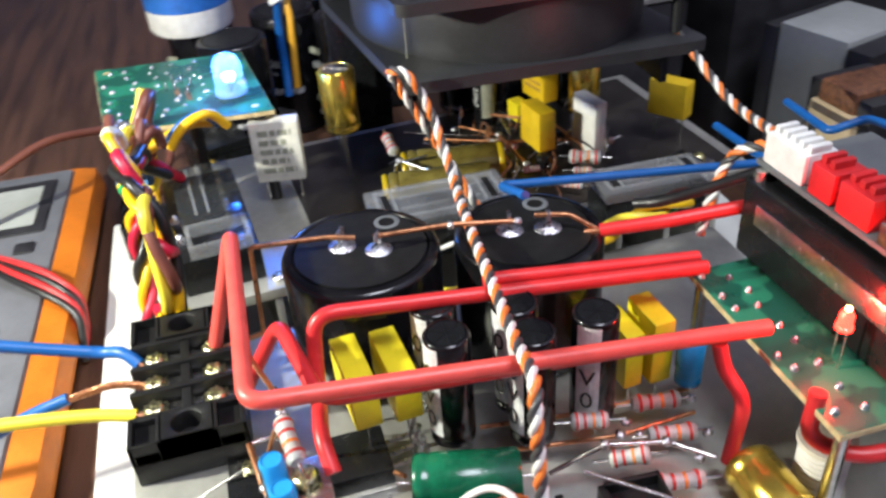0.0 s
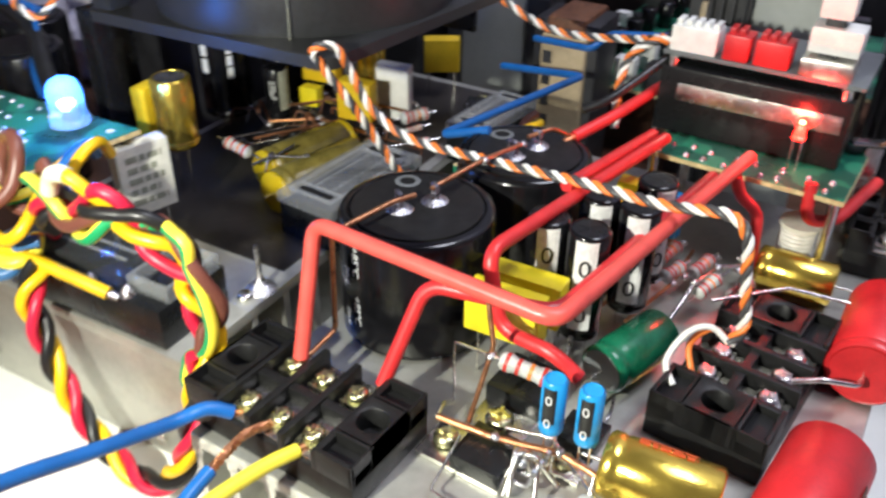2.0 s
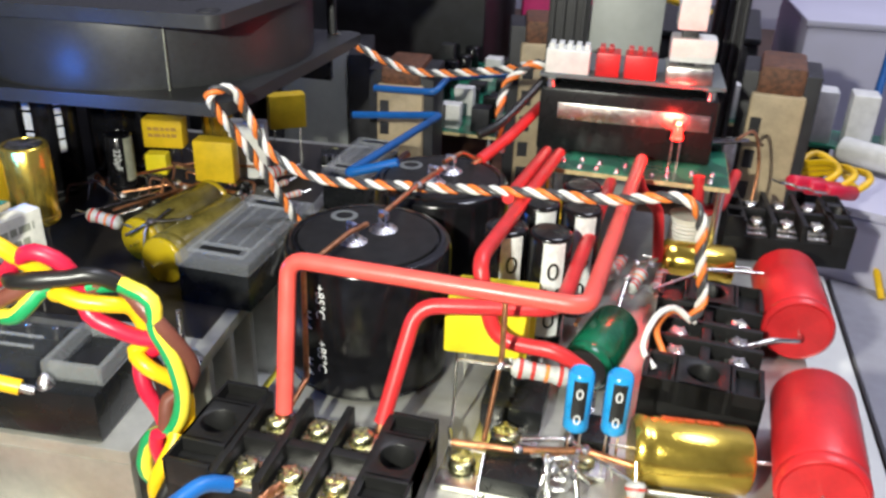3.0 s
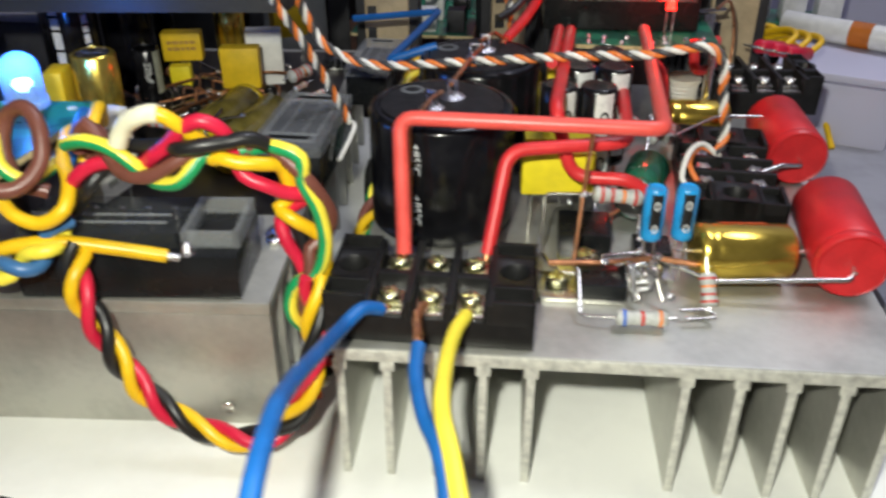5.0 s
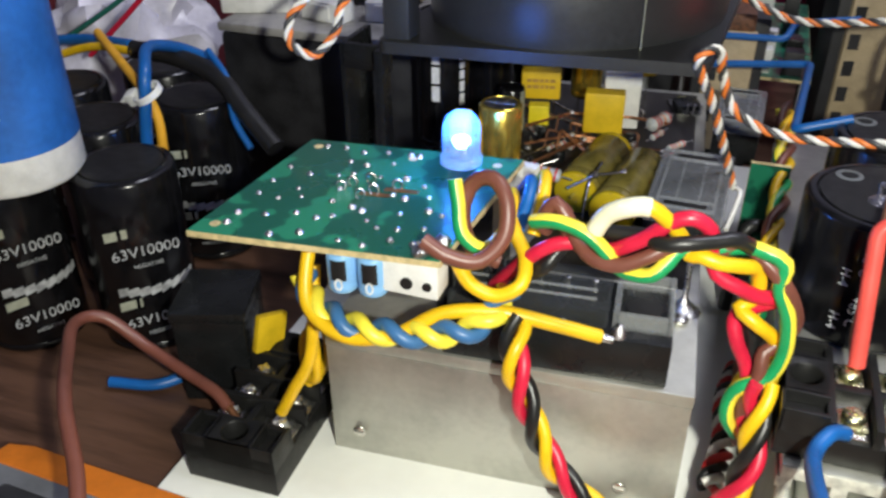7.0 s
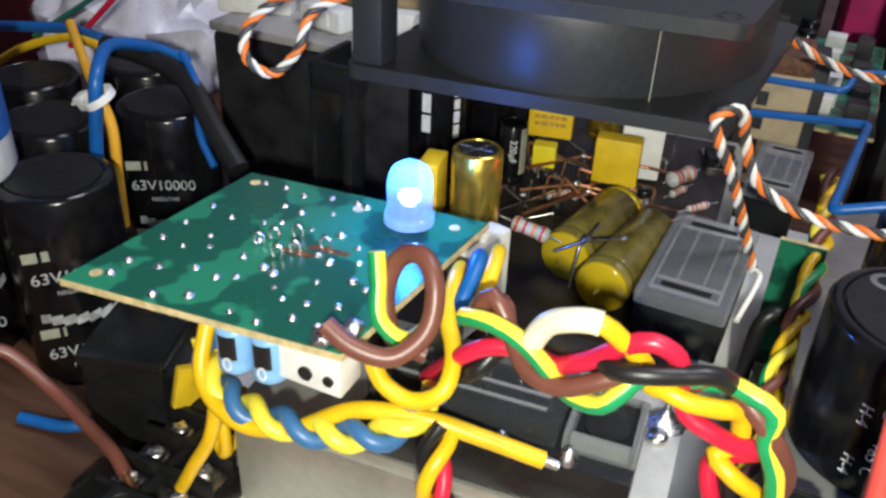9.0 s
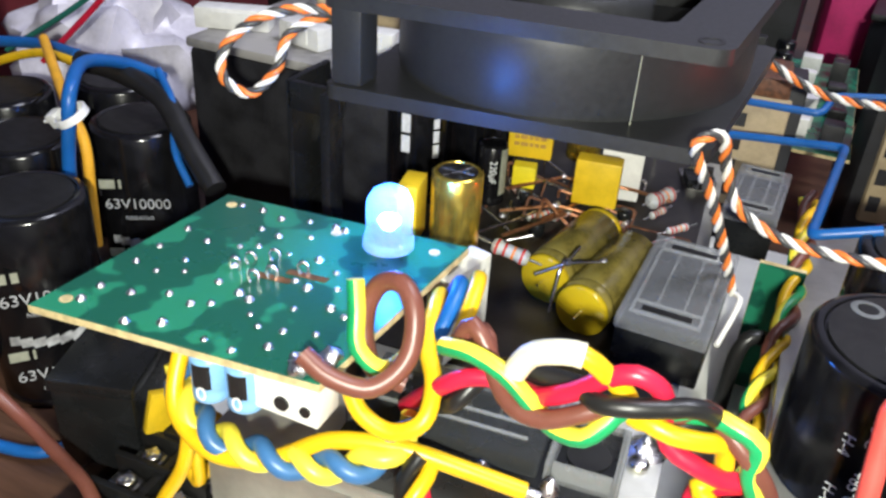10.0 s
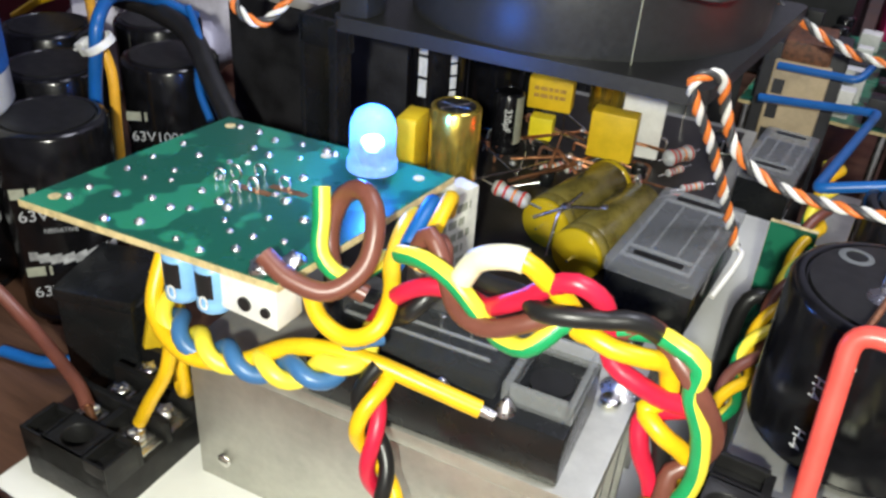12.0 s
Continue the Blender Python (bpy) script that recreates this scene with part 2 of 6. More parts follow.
def frames_along(line):
    tang = [(line[min(i + 1, len(line) - 1)] - line[max(i - 1, 0)]).normalized() for i in range(len(line))]
    side = tang[0].cross(Vector((0, 0, 1)))
    side = side.normalized() if side.length > 0.05 else tang[0].orthogonal().normalized()
    res = []
    for t in tang:
        side = (side - t * side.dot(t)).normalized()
        res.append((t, side, t.cross(side)))
    return res


def sweep(bm, line, r, seg=10, stripe=0, turn=0.0, start=0.0):
    """A round wire along a line; stripe: how many of its facets take the second material; turn: twist of the stripe per metre."""
    fr = frames_along(line)
    rings, run = [], 0.0
    for i, p in enumerate(line):
        run += (p - line[i - 1]).length if i else 0
        t, u, v = fr[i]
        rings.append([bm.verts.new(p + r * (math.cos(a) * u + math.sin(a) * v)) for a in (start + 2 * math.pi * k / seg + turn * run for k in range(seg))])
    for a, b in zip(rings, rings[1:]):
        for k in range(seg):
            f = bm.faces.new((a[k], a[(k + 1) % seg], b[(k + 1) % seg], b[k]))
            if k < stripe:
                f.material_index = 1
    bm.faces.new(rings[0][::-1])
    bm.faces.new(rings[-1])
    return bm


def twist(points, strands, helix, pitch, r, name, label, category="wire", loosen=0.0, phase=0.0):
    """A bundle of wires twisted round a line; strands: (part name, materials)."""
    top = thing(name, label, category)
    line = curve_points(points, 0.0011)
    fr = frames_along(line)
    n = len(strands)
    for s, (pname, ms) in enumerate(strands):
        run, pts = 0.0, []
        for i, p in enumerate(line):
            run += (p - line[i - 1]).length if i else 0
            a = phase + 2 * math.pi * (run / pitch + s / n) + 0.35 * noise.noise((run * 40, s * 3.1, 0))
            h = helix * (1 + loosen * noise.noise((run * 45, s * 7.7, 3)))
            pts.append(p + h * (math.cos(a) * fr[i][1] + math.sin(a) * fr[i][2]))
        stripe = isinstance(ms, tuple)
        part(pname, sweep(nb(), pts, r, 12, 4 if stripe else 0, -2 * math.pi / pitch * 0.6), ms if stripe else [ms], top)
    return top


def wire(points, r, material, name, label, smooth=True, bend=0.004, category="wire", tip=None, bare=0.0):
    """One wire as a thing; bare: length of stripped copper at its start."""
    line = curve_points(points) if smooth else bent(points, bend)
    top = thing(name, label, category)
    part("insulation", sweep(nb(), line, r, 12), [material], top)
    if bare:
        d = (line[0] - line[2]).normalized()
        end = [line[0] - d * 0.001, line[0] + d * bare * 0.5, line[0] + d * bare]
        part("bare_core", sweep(nb(), end, r * 0.6, 8), [tip or COPPER], top, "bare copper core")
    return top


def lead(bm, points, r=0.00035, seg=6):
    return sweep(bm, bent(points, 0.0012), r, seg)


def bars(bm, m, rows, width, height, gap, thick=0.00008, cut=0.0):
    """Lines of unreadable print, as flat bars in the plane of m."""
    for k in range(rows):
        y = -k * (height + gap)
        x, end = -width / 2, width / 2 - (cut if k % 2 else 0)
        while x < end:
            w = random.uniform(0.9, 2.2) * height
            box(bm, x, min(x + w, end), y - height / 2, y + height / 2, 0, thick, 0, m)
            x += w + height * 0.35
    return bm



def text_part(words, size, material, parent, m, name="print"):
    """Words as thin raised print, turned into a mesh."""
    cu = bpy.data.curves.new("words", "FONT")
    cu.body, cu.size, cu.align_x, cu.align_y, cu.extrude = words, size, "CENTER", "CENTER", 0.00004
    tmp = new("words", cu)
    dg = bpy.context.evaluated_depsgraph_get()
    me = bpy.data.meshes.new_from_object(tmp.evaluated_get(dg))
    bpy.data.objects.remove(tmp)
    me.materials.clear()
    me.materials.append(material)
    ob = new(name, me)
    ob.parent = parent
    ob.matrix_local = m
    return ob

# ---- setting ----
def slab(name, x0, x1, y0, y1, z0, z1, material, label, bevel=0.0, category="setting"):
    ob = part(name, box(nb(), x0, x1, y0, y1, z0, z1, bevel), material)
    return tagged(ob, label, category, kind="structure")


slab("floor", -2.2, 2.4, -2.0, 0.88, -0.83, -0.78, GREYBOX, "plain grey floor of the room", category="floor")
slab("ceiling", -2.2, 2.4, -2.0, 0.88, 1.65, 1.7, LILAC, "plain pale ceiling of the room", category="ceiling")
slab("wall_north", -2.2, 2.4, 0.78, 0.88, -0.78, 1.65, LILAC, "pale lilac painted wall", category="wall")
slab("wall_south", -2.2, 2.4, -2.0, -1.9, -0.78, 1.65, LILAC, "pale lilac painted wall", category="wall")
slab("wall_west", -2.2, -2.1, -1.9, 0.78, -0.78, 1.65, LILAC, "pale lilac painted wall", category="wall")
slab("wall_east", 2.3, 2.4, -1.9, 0.78, -0.78, 1.65, LILAC, "pale lilac painted wall", category="wall")
table = thing("work_table", "dark brown wooden work table with visible grain", "table")
part("tabletop", box(nb(), -1.1, 1.1, -0.6, 0.77, -0.034, -0.004, 0.004), WOOD, table)
for lx, ly in ((-1.04, -0.54), (1.04, -0.54), (-1.04, 0.71), (1.04, 0.71)):
    part("leg", box(nb(), lx - 0.03, lx + 0.03, ly - 0.03, ly + 0.03, -0.78, -0.034, 0.003), WOOD, table)
sheet = part("white_sheet", box(nb(), -0.168, 0.150, -0.046, 0.215, -0.004, 0.0, 0.0012), PAPER)
tagged(sheet, "glossy white plastic sheet lying on the table under the heat sinks", "sheet")

mat_board = part("cutting_mat", box(nb(), 0.152, 0.62, 0.02, 0.60, -0.004, -0.0005, 0.0012), FIBRE)
tagged(mat_board, "pale grey board lying on the table beside the circuit", "board")


# ---- heat sinks ----
def finned_sink(name, label, width, depth, height, plate, fins, lengthwise, m, ragged=True):
    """An extruded aluminium sink: a plate with fins below; lengthwise fins run along y, the others along x."""
    top = thing(name, label, "heat sink", m)
    part("plate", box(nb(), 0, width, 0, depth, height - plate, height, 0.0006), ALU, top)
    for f in fins:
        bm = nb()
        if lengthwise:
            box(bm, f - 0.0010, f + 0.0010, 0.0004, depth - 0.001, 0, height - plate - 0.00005, 0.0003)
            box(bm, f - 0.0017, f + 0.0017, 0.0004, depth - 0.001, height - plate - 0.003, height - plate - 0.0001, 0.0006)
        else:
            box(bm, 0.0003, width - 0.0003, f - 0.0012, f + 0.0012, 0, height - plate - 0.00005, 0.0003)
        fin = part("fin", bm, ALU, top)
        if lengthwise:
            # sawn ends get a paler metal than the sides: front light put into colour
            part("sawn_end", box(nb(), f - 0.0010, f + 0.0010, 0.0, 0.0004, 0.0002, height - plate - 0.0030, 0.0001), ALU_CUT, fin, "rough sawn end, coloured paler than the fin sides as if lit from the front")
            part("sawn_root", box(nb(), f - 0.0017, f + 0.0017, 0.0, 0.0004, height - plate - 0.0030, height - plate - 0.0001, 0.0001), ALU_CUT, fin)
    if lengthwise:
        part("sawn_edge", box(nb(), 0.0002, width - 0.0002, -0.0003, 0.0001, height - plate, height - 0.0004, 0.0001), ALU_CUT, top, "pale rough sawn edge")
    return top


SINK_B = pose(-0.0135, -0.0238, 0, 0, 0, 1.4)
finned_sink("heat_sink", "worn bare aluminium heat sink with tall fins, carrying the amplifier parts", 0.1335, 0.185, 0.0405, 0.0036,
            [0.0012, 0.0125, 0.0240, 0.0352, 0.0465, 0.0822, 0.0945, 0.1062, 0.1180, 0.1300], True, SINK_B)
SINK_A = pose(-0.1285, -0.0150, 0, 0, 0, 4.0)
sinkA = finned_sink("heat_sink", "scratched grey aluminium heat sink with a solid side", 0.0955, 0.205, 0.0405, 0.0038,
                    [0.0013, 0.014, 0.028, 0.042, 0.056, 0.07, 0.09, 0.11, 0.13, 0.15, 0.17, 0.19], False, SINK_A)
# thin dark layer added to darken the sink's top beneath the parts
sheet_a = part("dark_top_sheet", box(nb(), 0.0040, 0.0915, 0.0460, 0.2000, 0.0406, 0.0409, 0.0), SHEET)
sheet_a.matrix_world = SINK_A
tagged(sheet_a, "dark sheet laid over the top of the scratched heat sink", "sheet")
for bx, bz in ((0.0085, 0.0085), (0.081, 0.0065)):
    bm = nb()
    rod(bm, 0.0019, 0, 0.0012, 18, pose(bx, -0.0001, bz, 90), 0.0003)
    box(bm, bx - 0.0014, bx + 0.0014, -0.0016, -0.0010, bz - 0.0003, bz + 0.0003)
    part("bolt", bm, STEEL, sinkA, "small steel bolt head")
for bx, by in ((0.0905, 0.030),):
    part("bolt", rod(nb(), 0.0024, 0.0405, 0.0424, 20, pose(bx, by, 0), 0.0006), STEEL, sinkA, "round steel bolt head")


# ---- screw terminal blocks ----
def screw(bm, x, y, z, r=0.0026):
    lathe(bm, [(0, z - 0.003), (r * 0.62, z - 0.003), (r * 0.62, z), (r, z), (r, z + 0.0009), (r * 0.75, z + 0.0016), (r * 0.35, z + 0.0017), (0, z + 0.0012)], 18, pose(x, y, 0))
    a = random.uniform(0, 180)
    for k in (0, 90):
        box(bm, -r * 0.75, r * 0.75, -0.0003, 0.0003, z + 0.0013, z + 0.0019, 0, pose(x, y, 0, 0, 0, a + k))
    return bm


def terminal_block(name, label, m, material=BRASS, length=0.049, depth=0.0275, height=0.0128):
    """Three pairs of screws between walls, with a round mounting hole at either end; the origin is the middle of its foot."""
    top = thing(name, label, "terminal block", m, "screw terminal blocks")
    bm = nb()
    h, l2, d2 = height, length / 2, depth / 2
    box(bm, -l2, l2, -d2, d2, 0, h * 0.55, 0.0004)
    for x in (-0.0143, -0.0048, 0.0048, 0.0143):
        box(bm, x - 0.0009, x + 0.0009, -d2, d2, h * 0.5, h * 0.93, 0.0003)
    for y0, y1 in ((-0.0012, 0.0012),):
        box(bm, -0.0143, 0.0143, y0, y1, h * 0.5, h * 0.86, 0.0003)
    for s in (-1, 1):
        x0, x1 = sorted((s * 0.0146, s * l2))
        xm = (x0 + x1) / 2
        box(bm, x0, x1, -d2, -d2 + 0.0012, h * 0.5, h, 0.0003)
        box(bm, x0, x1, d2 - 0.0012, d2, h * 0.5, h, 0.0003)
        ring = []
        for k in range(32):
            a = 2 * math.pi * (k + 0.5) / 32
            c, q = math.cos(a), math.sin(a)
            f = min((x1 - x0) / 2 / abs(c), 0.0064 / abs(q))
            ring.append([bm.verts.new((xm + rr * c, rr * q, z)) for rr, z in ((0.0036, h * 0.5), (0.0036, h - 0.0003), (0.0039, h), (f, h), (f, h * 0.5))])
        for k in range(32):
            A, B = ring[k], ring[(k + 1) % 32]
            for i in range(4):
                bm.faces.new((A[i], A[i + 1], B[i + 1], B[i]))
        for y0, y1 in ((-d2 + 0.0008, -0.0068), (0.0068, d2 - 0.0008)):
            box(bm, x0, x1, y0, y1, h * 0.5, h * 0.78, 0.0003)
        for y in (-0.0065, 0.0065):
            box(bm, x0, x1, y - 0.0007, y + 0.0007, h * 0.5, h, 0.0002)
        box(bm, s * l2 - (0.0006 if s > 0 else 0), s * l2 + (0.0006 if s < 0 else 0), -d2, d2, h * 0.5, h)
    part("housing", bm, BAKELITE, top)
    for k in (-1, 0, 1):
        bm = nb()
        box(bm, k * 0.0095 - 0.0032, k * 0.0095 + 0.0032, -d2 + 0.001, d2 - 0.001, h * 0.56, h * 0.62, 0.0002)
        part("contact_strip", bm, STEEL, top)
        for y in (-0.0080, 0.0070):
            part("screw", screw(nb(), k * 0.0095, y, h * 0.72), material, top)
            part("clamp_plate", box(nb(), k * 0.0095 - 0.003, k * 0.0095 + 0.003, y - 0.003, y + 0.003, h * 0.65, h * 0.70, 0.0002), material, top)
    return top


terminal_block("terminal_block", "black screw terminal block with brass screws on the finned heat sink", pose(0.0085, -0.0072, 0.0407, 0, 0, 0))
terminal_block("terminal_block", "black screw terminal block with steel screws lying on the white sheet", pose(-0.149, -0.0135, 0.0, 0, 0, 92), STEEL, height=0.0160)
terminal_block("terminal_block", "black screw terminal block beside the gold capacitor and red capacitors", pose(0.0895, 0.0620, 0.0407, 0, 0, 86), STEEL, length=0.054)


# ---- capacitors ----
def can_profile(r, h, b=0.0012):
    return [(0, 0), (r - b, 0), (r, b), (r, h * 0.045), (r * 0.985, h * 0.05), (r, h * 0.055), (r, h - b * 1.3), (r - b * 0.6, h - b * 0.3), (r - b * 1.6, h),
            (r - b * 2.2, h), (r - b * 2.6, h - 0.0006), (0, h - 0.0006)]


def big_cap(m, label, r=0.0175, h=0.0355, lugs=True, words=(), group="large capacitors"):
    top = thing("large_capacitor", label, "capacitor", m, group)
    can = part("can", lathe(nb(), can_profile(r, h), 48), SLEEVE, top)
    part("seal", lathe(nb(), [(0, h - 0.0005), (r - 0.0035, h - 0.0005), (r - 0.0035, h + 0.0001), (r * 0.3, h + 0.0002), (0, h)], 40), BAKELITE, top, "matt black rubber seal")
    if lugs:
        for s in (-1, 1):
            bm = nb()
            lathe(bm, [(0.0038, h), (0.0030, h + 0.0007), (0.0010, h + 0.0016), (0, h + 0.0017)], 16, pose(s * 0.005, 0, 0))
            box(bm, s * 0.005 - 0.0005, s * 0.005 + 0.0005, -0.0017, -0.0009, h + 0.0005, h + 0.0050, 0.0002)
            box(bm, s * 0.005 - 0.0005, s * 0.005 + 0.0005, 0.0009, 0.0017, h + 0.0005, h + 0.0050, 0.0002)
            box(bm, s * 0.005 - 0.0005, s * 0.005 + 0.0005, -0.0017, 0.0017, h + 0.0042, h + 0.0052, 0.0003)
            part("lug", bm, SOLDER, top, "soldered tin lug")
        part("mark", lathe(nb(), [(0, h + 0.0001), (0.0036, h + 0.0001), (0.0030, h + 0.0003), (0.0022, h + 0.0003), (0.0022, h + 0.0001)], 20, pose(r * 0.15, r * 0.62, 0)), GREYBOX, top)
    for a, z, size, w in words:
        t = Matrix.Rotation(radians(a), 4, "Z") @ pose(r + 0.0001, 0, z, 90, 0, 90)
        text_part(w, size, INKWHITE, can, t @ pose(0, 0, 0, 0, 0, -90))
    return top


big_cap(pose(0.0050, 0.0425, 0.0405, 0, 0, 60), "large glossy black electrolytic capacitor with white temperature print", 0.0205,
        words=((196, 0.027, 0.0034, "+85\u00b0C"), (196, 0.012, 0.0034, "+85\u00b0C"), (185, 0.021, 0.0034, "H-4"), (185, 0.008, 0.0034, "H-4")))
big_cap(pose(0.0125, 0.0855, 0.0405, 0, 0, 75), "large glossy black electrolytic capacitor wired with bare copper", 0.0195,
        words=((176, 0.028, 0.0034, "+85\u00b0C"), (168, 0.026, 0.0034, "H-4")))


def radial_cap(m, r, h, label, sleeve, band=None, name="capacitor", legs=0.004, marks="", band_at=0.0, top_metal=None):
    """An upright electrolytic capacitor with a printed band and two legs; the origin is the foot of its can."""
    top = thing(name, label, "capacitor", m)
    can = part("can", lathe(nb(), [(0, 0), (r - 0.0006, 0), (r, 0.0006), (r, 0.0022), (r * 0.95, 0.0028), (r, 0.0034), (r, h - 0.0007), (r - 0.0006, h), (r * 0.82, h), (r * 0.8, h - 0.0003), (0, h - 0.0003)], 28), sleeve, top)
    if top_metal:
        bm = lathe(nb(), [(0, h - 0.0002), (r * 0.78, h - 0.0002), (r * 0.78, h - 0.0001), (0, h - 0.0001)], 24)
        for k in (0, 60, 120):
            box(bm, -r * 0.7, r * 0.7, -0.00012, 0.00012, h - 0.0001, h, 0, pose(0, 0, 0, 0, 0, k))
        part("lid", bm, top_metal, can, "scored bare metal lid")
    if band:
        bm = nb()
        for k in range(5):
            a0 = radians(band_at - 30 + k * 12)
            a1 = radians(band_at - 30 + (k + 1) * 12)
            q = [bm.verts.new(((r + 0.00012) * math.cos(a), (r + 0.00012) * math.sin(a), z)) for a, z in ((a0, 0.004), (a1, 0.004), (a1, h - 0.001), (a0, h - 0.001))]
            bm.faces.new(q)
        part("band", bm, band, can)
    for k, mk in enumerate(marks):
        t = Matrix.Rotation(radians(band_at), 4, "Z") @ pose(r + 0.0003, 0, h * (0.28 + 0.44 * k / max(1, len(marks) - 1)), 90, 0, 90)
        text_part(mk, r * 1.25, INKWHITE if band is not INKWHITE else W_BLACK, can, t)
    for s in (-1, 1):
        part("leg", rod(nb(), 0.0003, -max(legs, 0.0001), 0.0002, 8, pose(s * r * 0.45, 0, 0)), STEEL, top)
    return top


for bx, by in ((0.0612, 0.0118), (0.0690, 0.0130)):
    radial_cap(pose(bx, by, 0.0538, 0, 0, 0), 0.0027, 0.0145, "small blue capacitor with a black stripe and zero marks", BLUECAP, W_BLACK, legs=0.0125, marks="00", band_at=-85)
radial_cap(pose(0.0500, 0.1130, 0.0470), 0.0033, 0.0140, "small blue capacitor behind the grey resistors", BLUECAP, W_BLACK, legs=0.0065, band_at=-150)
for cx, cy, a in ((0.0372, 0.0530, -62), (0.0482, 0.0530, -70), (0.0430, 0.0705, -62), (0.0540, 0.0705, -72), (0.0525, 0.0860, -40)):
    radial_cap(pose(cx, cy, 0.0480), 0.0053, 0.0310, "black capacitor with a white printed stripe", SLEEVE, INKWHITE, legs=0.0075, marks="0V0", band_at=a, top_metal=EPOXY)
radial_cap(pose(-0.1015, 0.0555, 0.0585), 0.0065, 0.0240, "upright gold-sleeved capacitor behind the green board", GOLD, legs=0.018, top_metal=STEEL)
radial_cap(pose(-0.0925, 0.1480, 0.0520), 0.0060, 0.0200, "upright gold-sleeved capacitor under the fan", GOLD, legs=0.0115, top_metal=STEEL)
tall = radial_cap(pose(-0.1400, 0.1130, 0.0410), 0.0100, 0.0500, "tall black capacitor with white print under the fan", SLEEVE, legs=0.0005)
t = Matrix.Rotation(radians(-88), 4, "Z") @ pose(0.0101, 0, 0.0300, 90, 0, 90)
part("print", bars(nb(), t @ pose(0, 0, 0, 0, 0, 90), 1, 0.0220, 0.0030, 0.0014, 0.0001), INKWHITE, tall, "line of white print")
t = Matrix.Rotation(radians(-30), 4, "Z") @ pose(0.0101, 0, 0.0300, 90, 0, 90)
part("polarity_stripe", bars(nb(), t @ pose(0, 0, 0, 0, 0, 90), 1, 0.0260, 0.0022, 0.0014, 0.0001), INKWHITE, tall, "narrow white stripe")
radial_cap(pose(-0.1300, 0.1380, 0.0410), 0.0100, 0.0500, "tall black capacitor standing in the shade under the fan", SLEEVE, legs=0.0005)
cap220 = radial_cap(pose(-0.1140, 0.1150, 0.0440), 0.0048, 0.0210, "small black capacitor with its value printed in white", SLEEVE, INKGREY, legs=0.0035, band_at=-5)
text_part("220\u00b5F", 0.0032, INKWHITE, cap220, Matrix.Rotation(radians(-65), 4, "Z") @ pose(0.0050, 0, 0.0125, 90, 0, 90) @ pose(0, 0, 0, 0, 0, -90))


def lying_cap(a, b, r, label, sleeve, end, name="capacitor", print_mat=None, wire_out=0.012, end_mat=None):
    """An axial or lying capacitor from a to b, with a wire at each end."""
    a, b = Vector(a), Vector(b)
    h = (b - a).length
    top = thing(name, label, "capacitor", between(a, b))
    can = part("can", lathe(nb(), [(0, 0.0003), (r - 0.0012, 0.0003), (r - 0.0008, 0), (r, 0.0008), (r, 0.0028), (r * 0.95, 0.0036), (r, 0.0044), (r, h - 0.0008), (r - 0.0008, h), (r - 0.0012, h - 0.0003), (0, h - 0.0003)], 32), sleeve, top)
    for z, s in ((0.0002, -1), (h - 0.0002, 1)):
        part("end_cap", lathe(nb(), [(0, z), (r * 0.86, z), (r * 0.86, z + s * 0.0002), (0, z + s * 0.0002)][:: -s], 28), end, can)
        part("lead", rod(nb(), 0.0004, min(z, z + s * wire_out), max(z, z + s * wire_out), 8), STEEL, top)
    if print_mat:
        for k in range(3):
            bm = bars(nb(), Matrix.Rotation(radians(print_mat[1] + 16 * k), 4, "Z") @ pose(r + 0.0001, 0, h * 0.5, 90, 0, 90) @ pose(0, 0, 0, 0, 0, 90), 1, h * 0.5, 0.0013, 0.001)
            part("print", bm, print_mat[0], can, "line of print")
    return top


lying_cap((0.0732, 0.0138, 0.0497), (0.0972, 0.0172, 0.0490), 0.0072, "gold capacitor lying on the heat sink with red print", GOLD, GOLD, print_mat=(GOLDPRINT, 40), wire_out=0.005)
lying_cap((0.0775, 0.1120, 0.0472), (0.0990, 0.1130, 0.0472), 0.0062, "gold capacitor lying behind the terminal block", GOLD, GOLD, wire_out=0.006)
lying_cap((0.0605, 0.0400, 0.0495), (0.0665, 0.0630, 0.0495), 0.0064, "dark green film capacitor with gold print", GREENCAP, GREYBOX, print_mat=(GOLD, 200), wire_out=0.004)
lying_cap((0.1106, 0.0085, 0.0505), (0.1128, 0.0420, 0.0505), 0.0092, "large red film capacitor lying on the heat sink edge", REDCAP, REDCAP, print_mat=(PHENOLIC, 160), wire_out=0.003)
lying_cap((0.1135, 0.0738, 0.0500), (0.1128, 0.1060, 0.0500), 0.0092, "large red film capacitor beside the terminal block", REDCAP, REDCAP, print_mat=(PHENOLIC, 160), wire_out=0.003)
for a, b in (((-0.0800, 0.0740, 0.0475), (-0.0745, 0.1060, 0.0475)), ((-0.0665, 0.0640, 0.0475), (-0.0615, 0.0990, 0.0475))):
    top = lying_cap(a, b, 0.0076, "cream tape-wrapped film capacitor with amber resin ends", TAPE, AMBER, wire_out=0.006)
    for z0, z1 in ((-0.0022, 0.0), (0.0325, 0.0350)):
        part("resin_end", rod(nb(), 0.0074, z0, z1, 28, None, 0.0006), AMBER, top, "amber resin end")


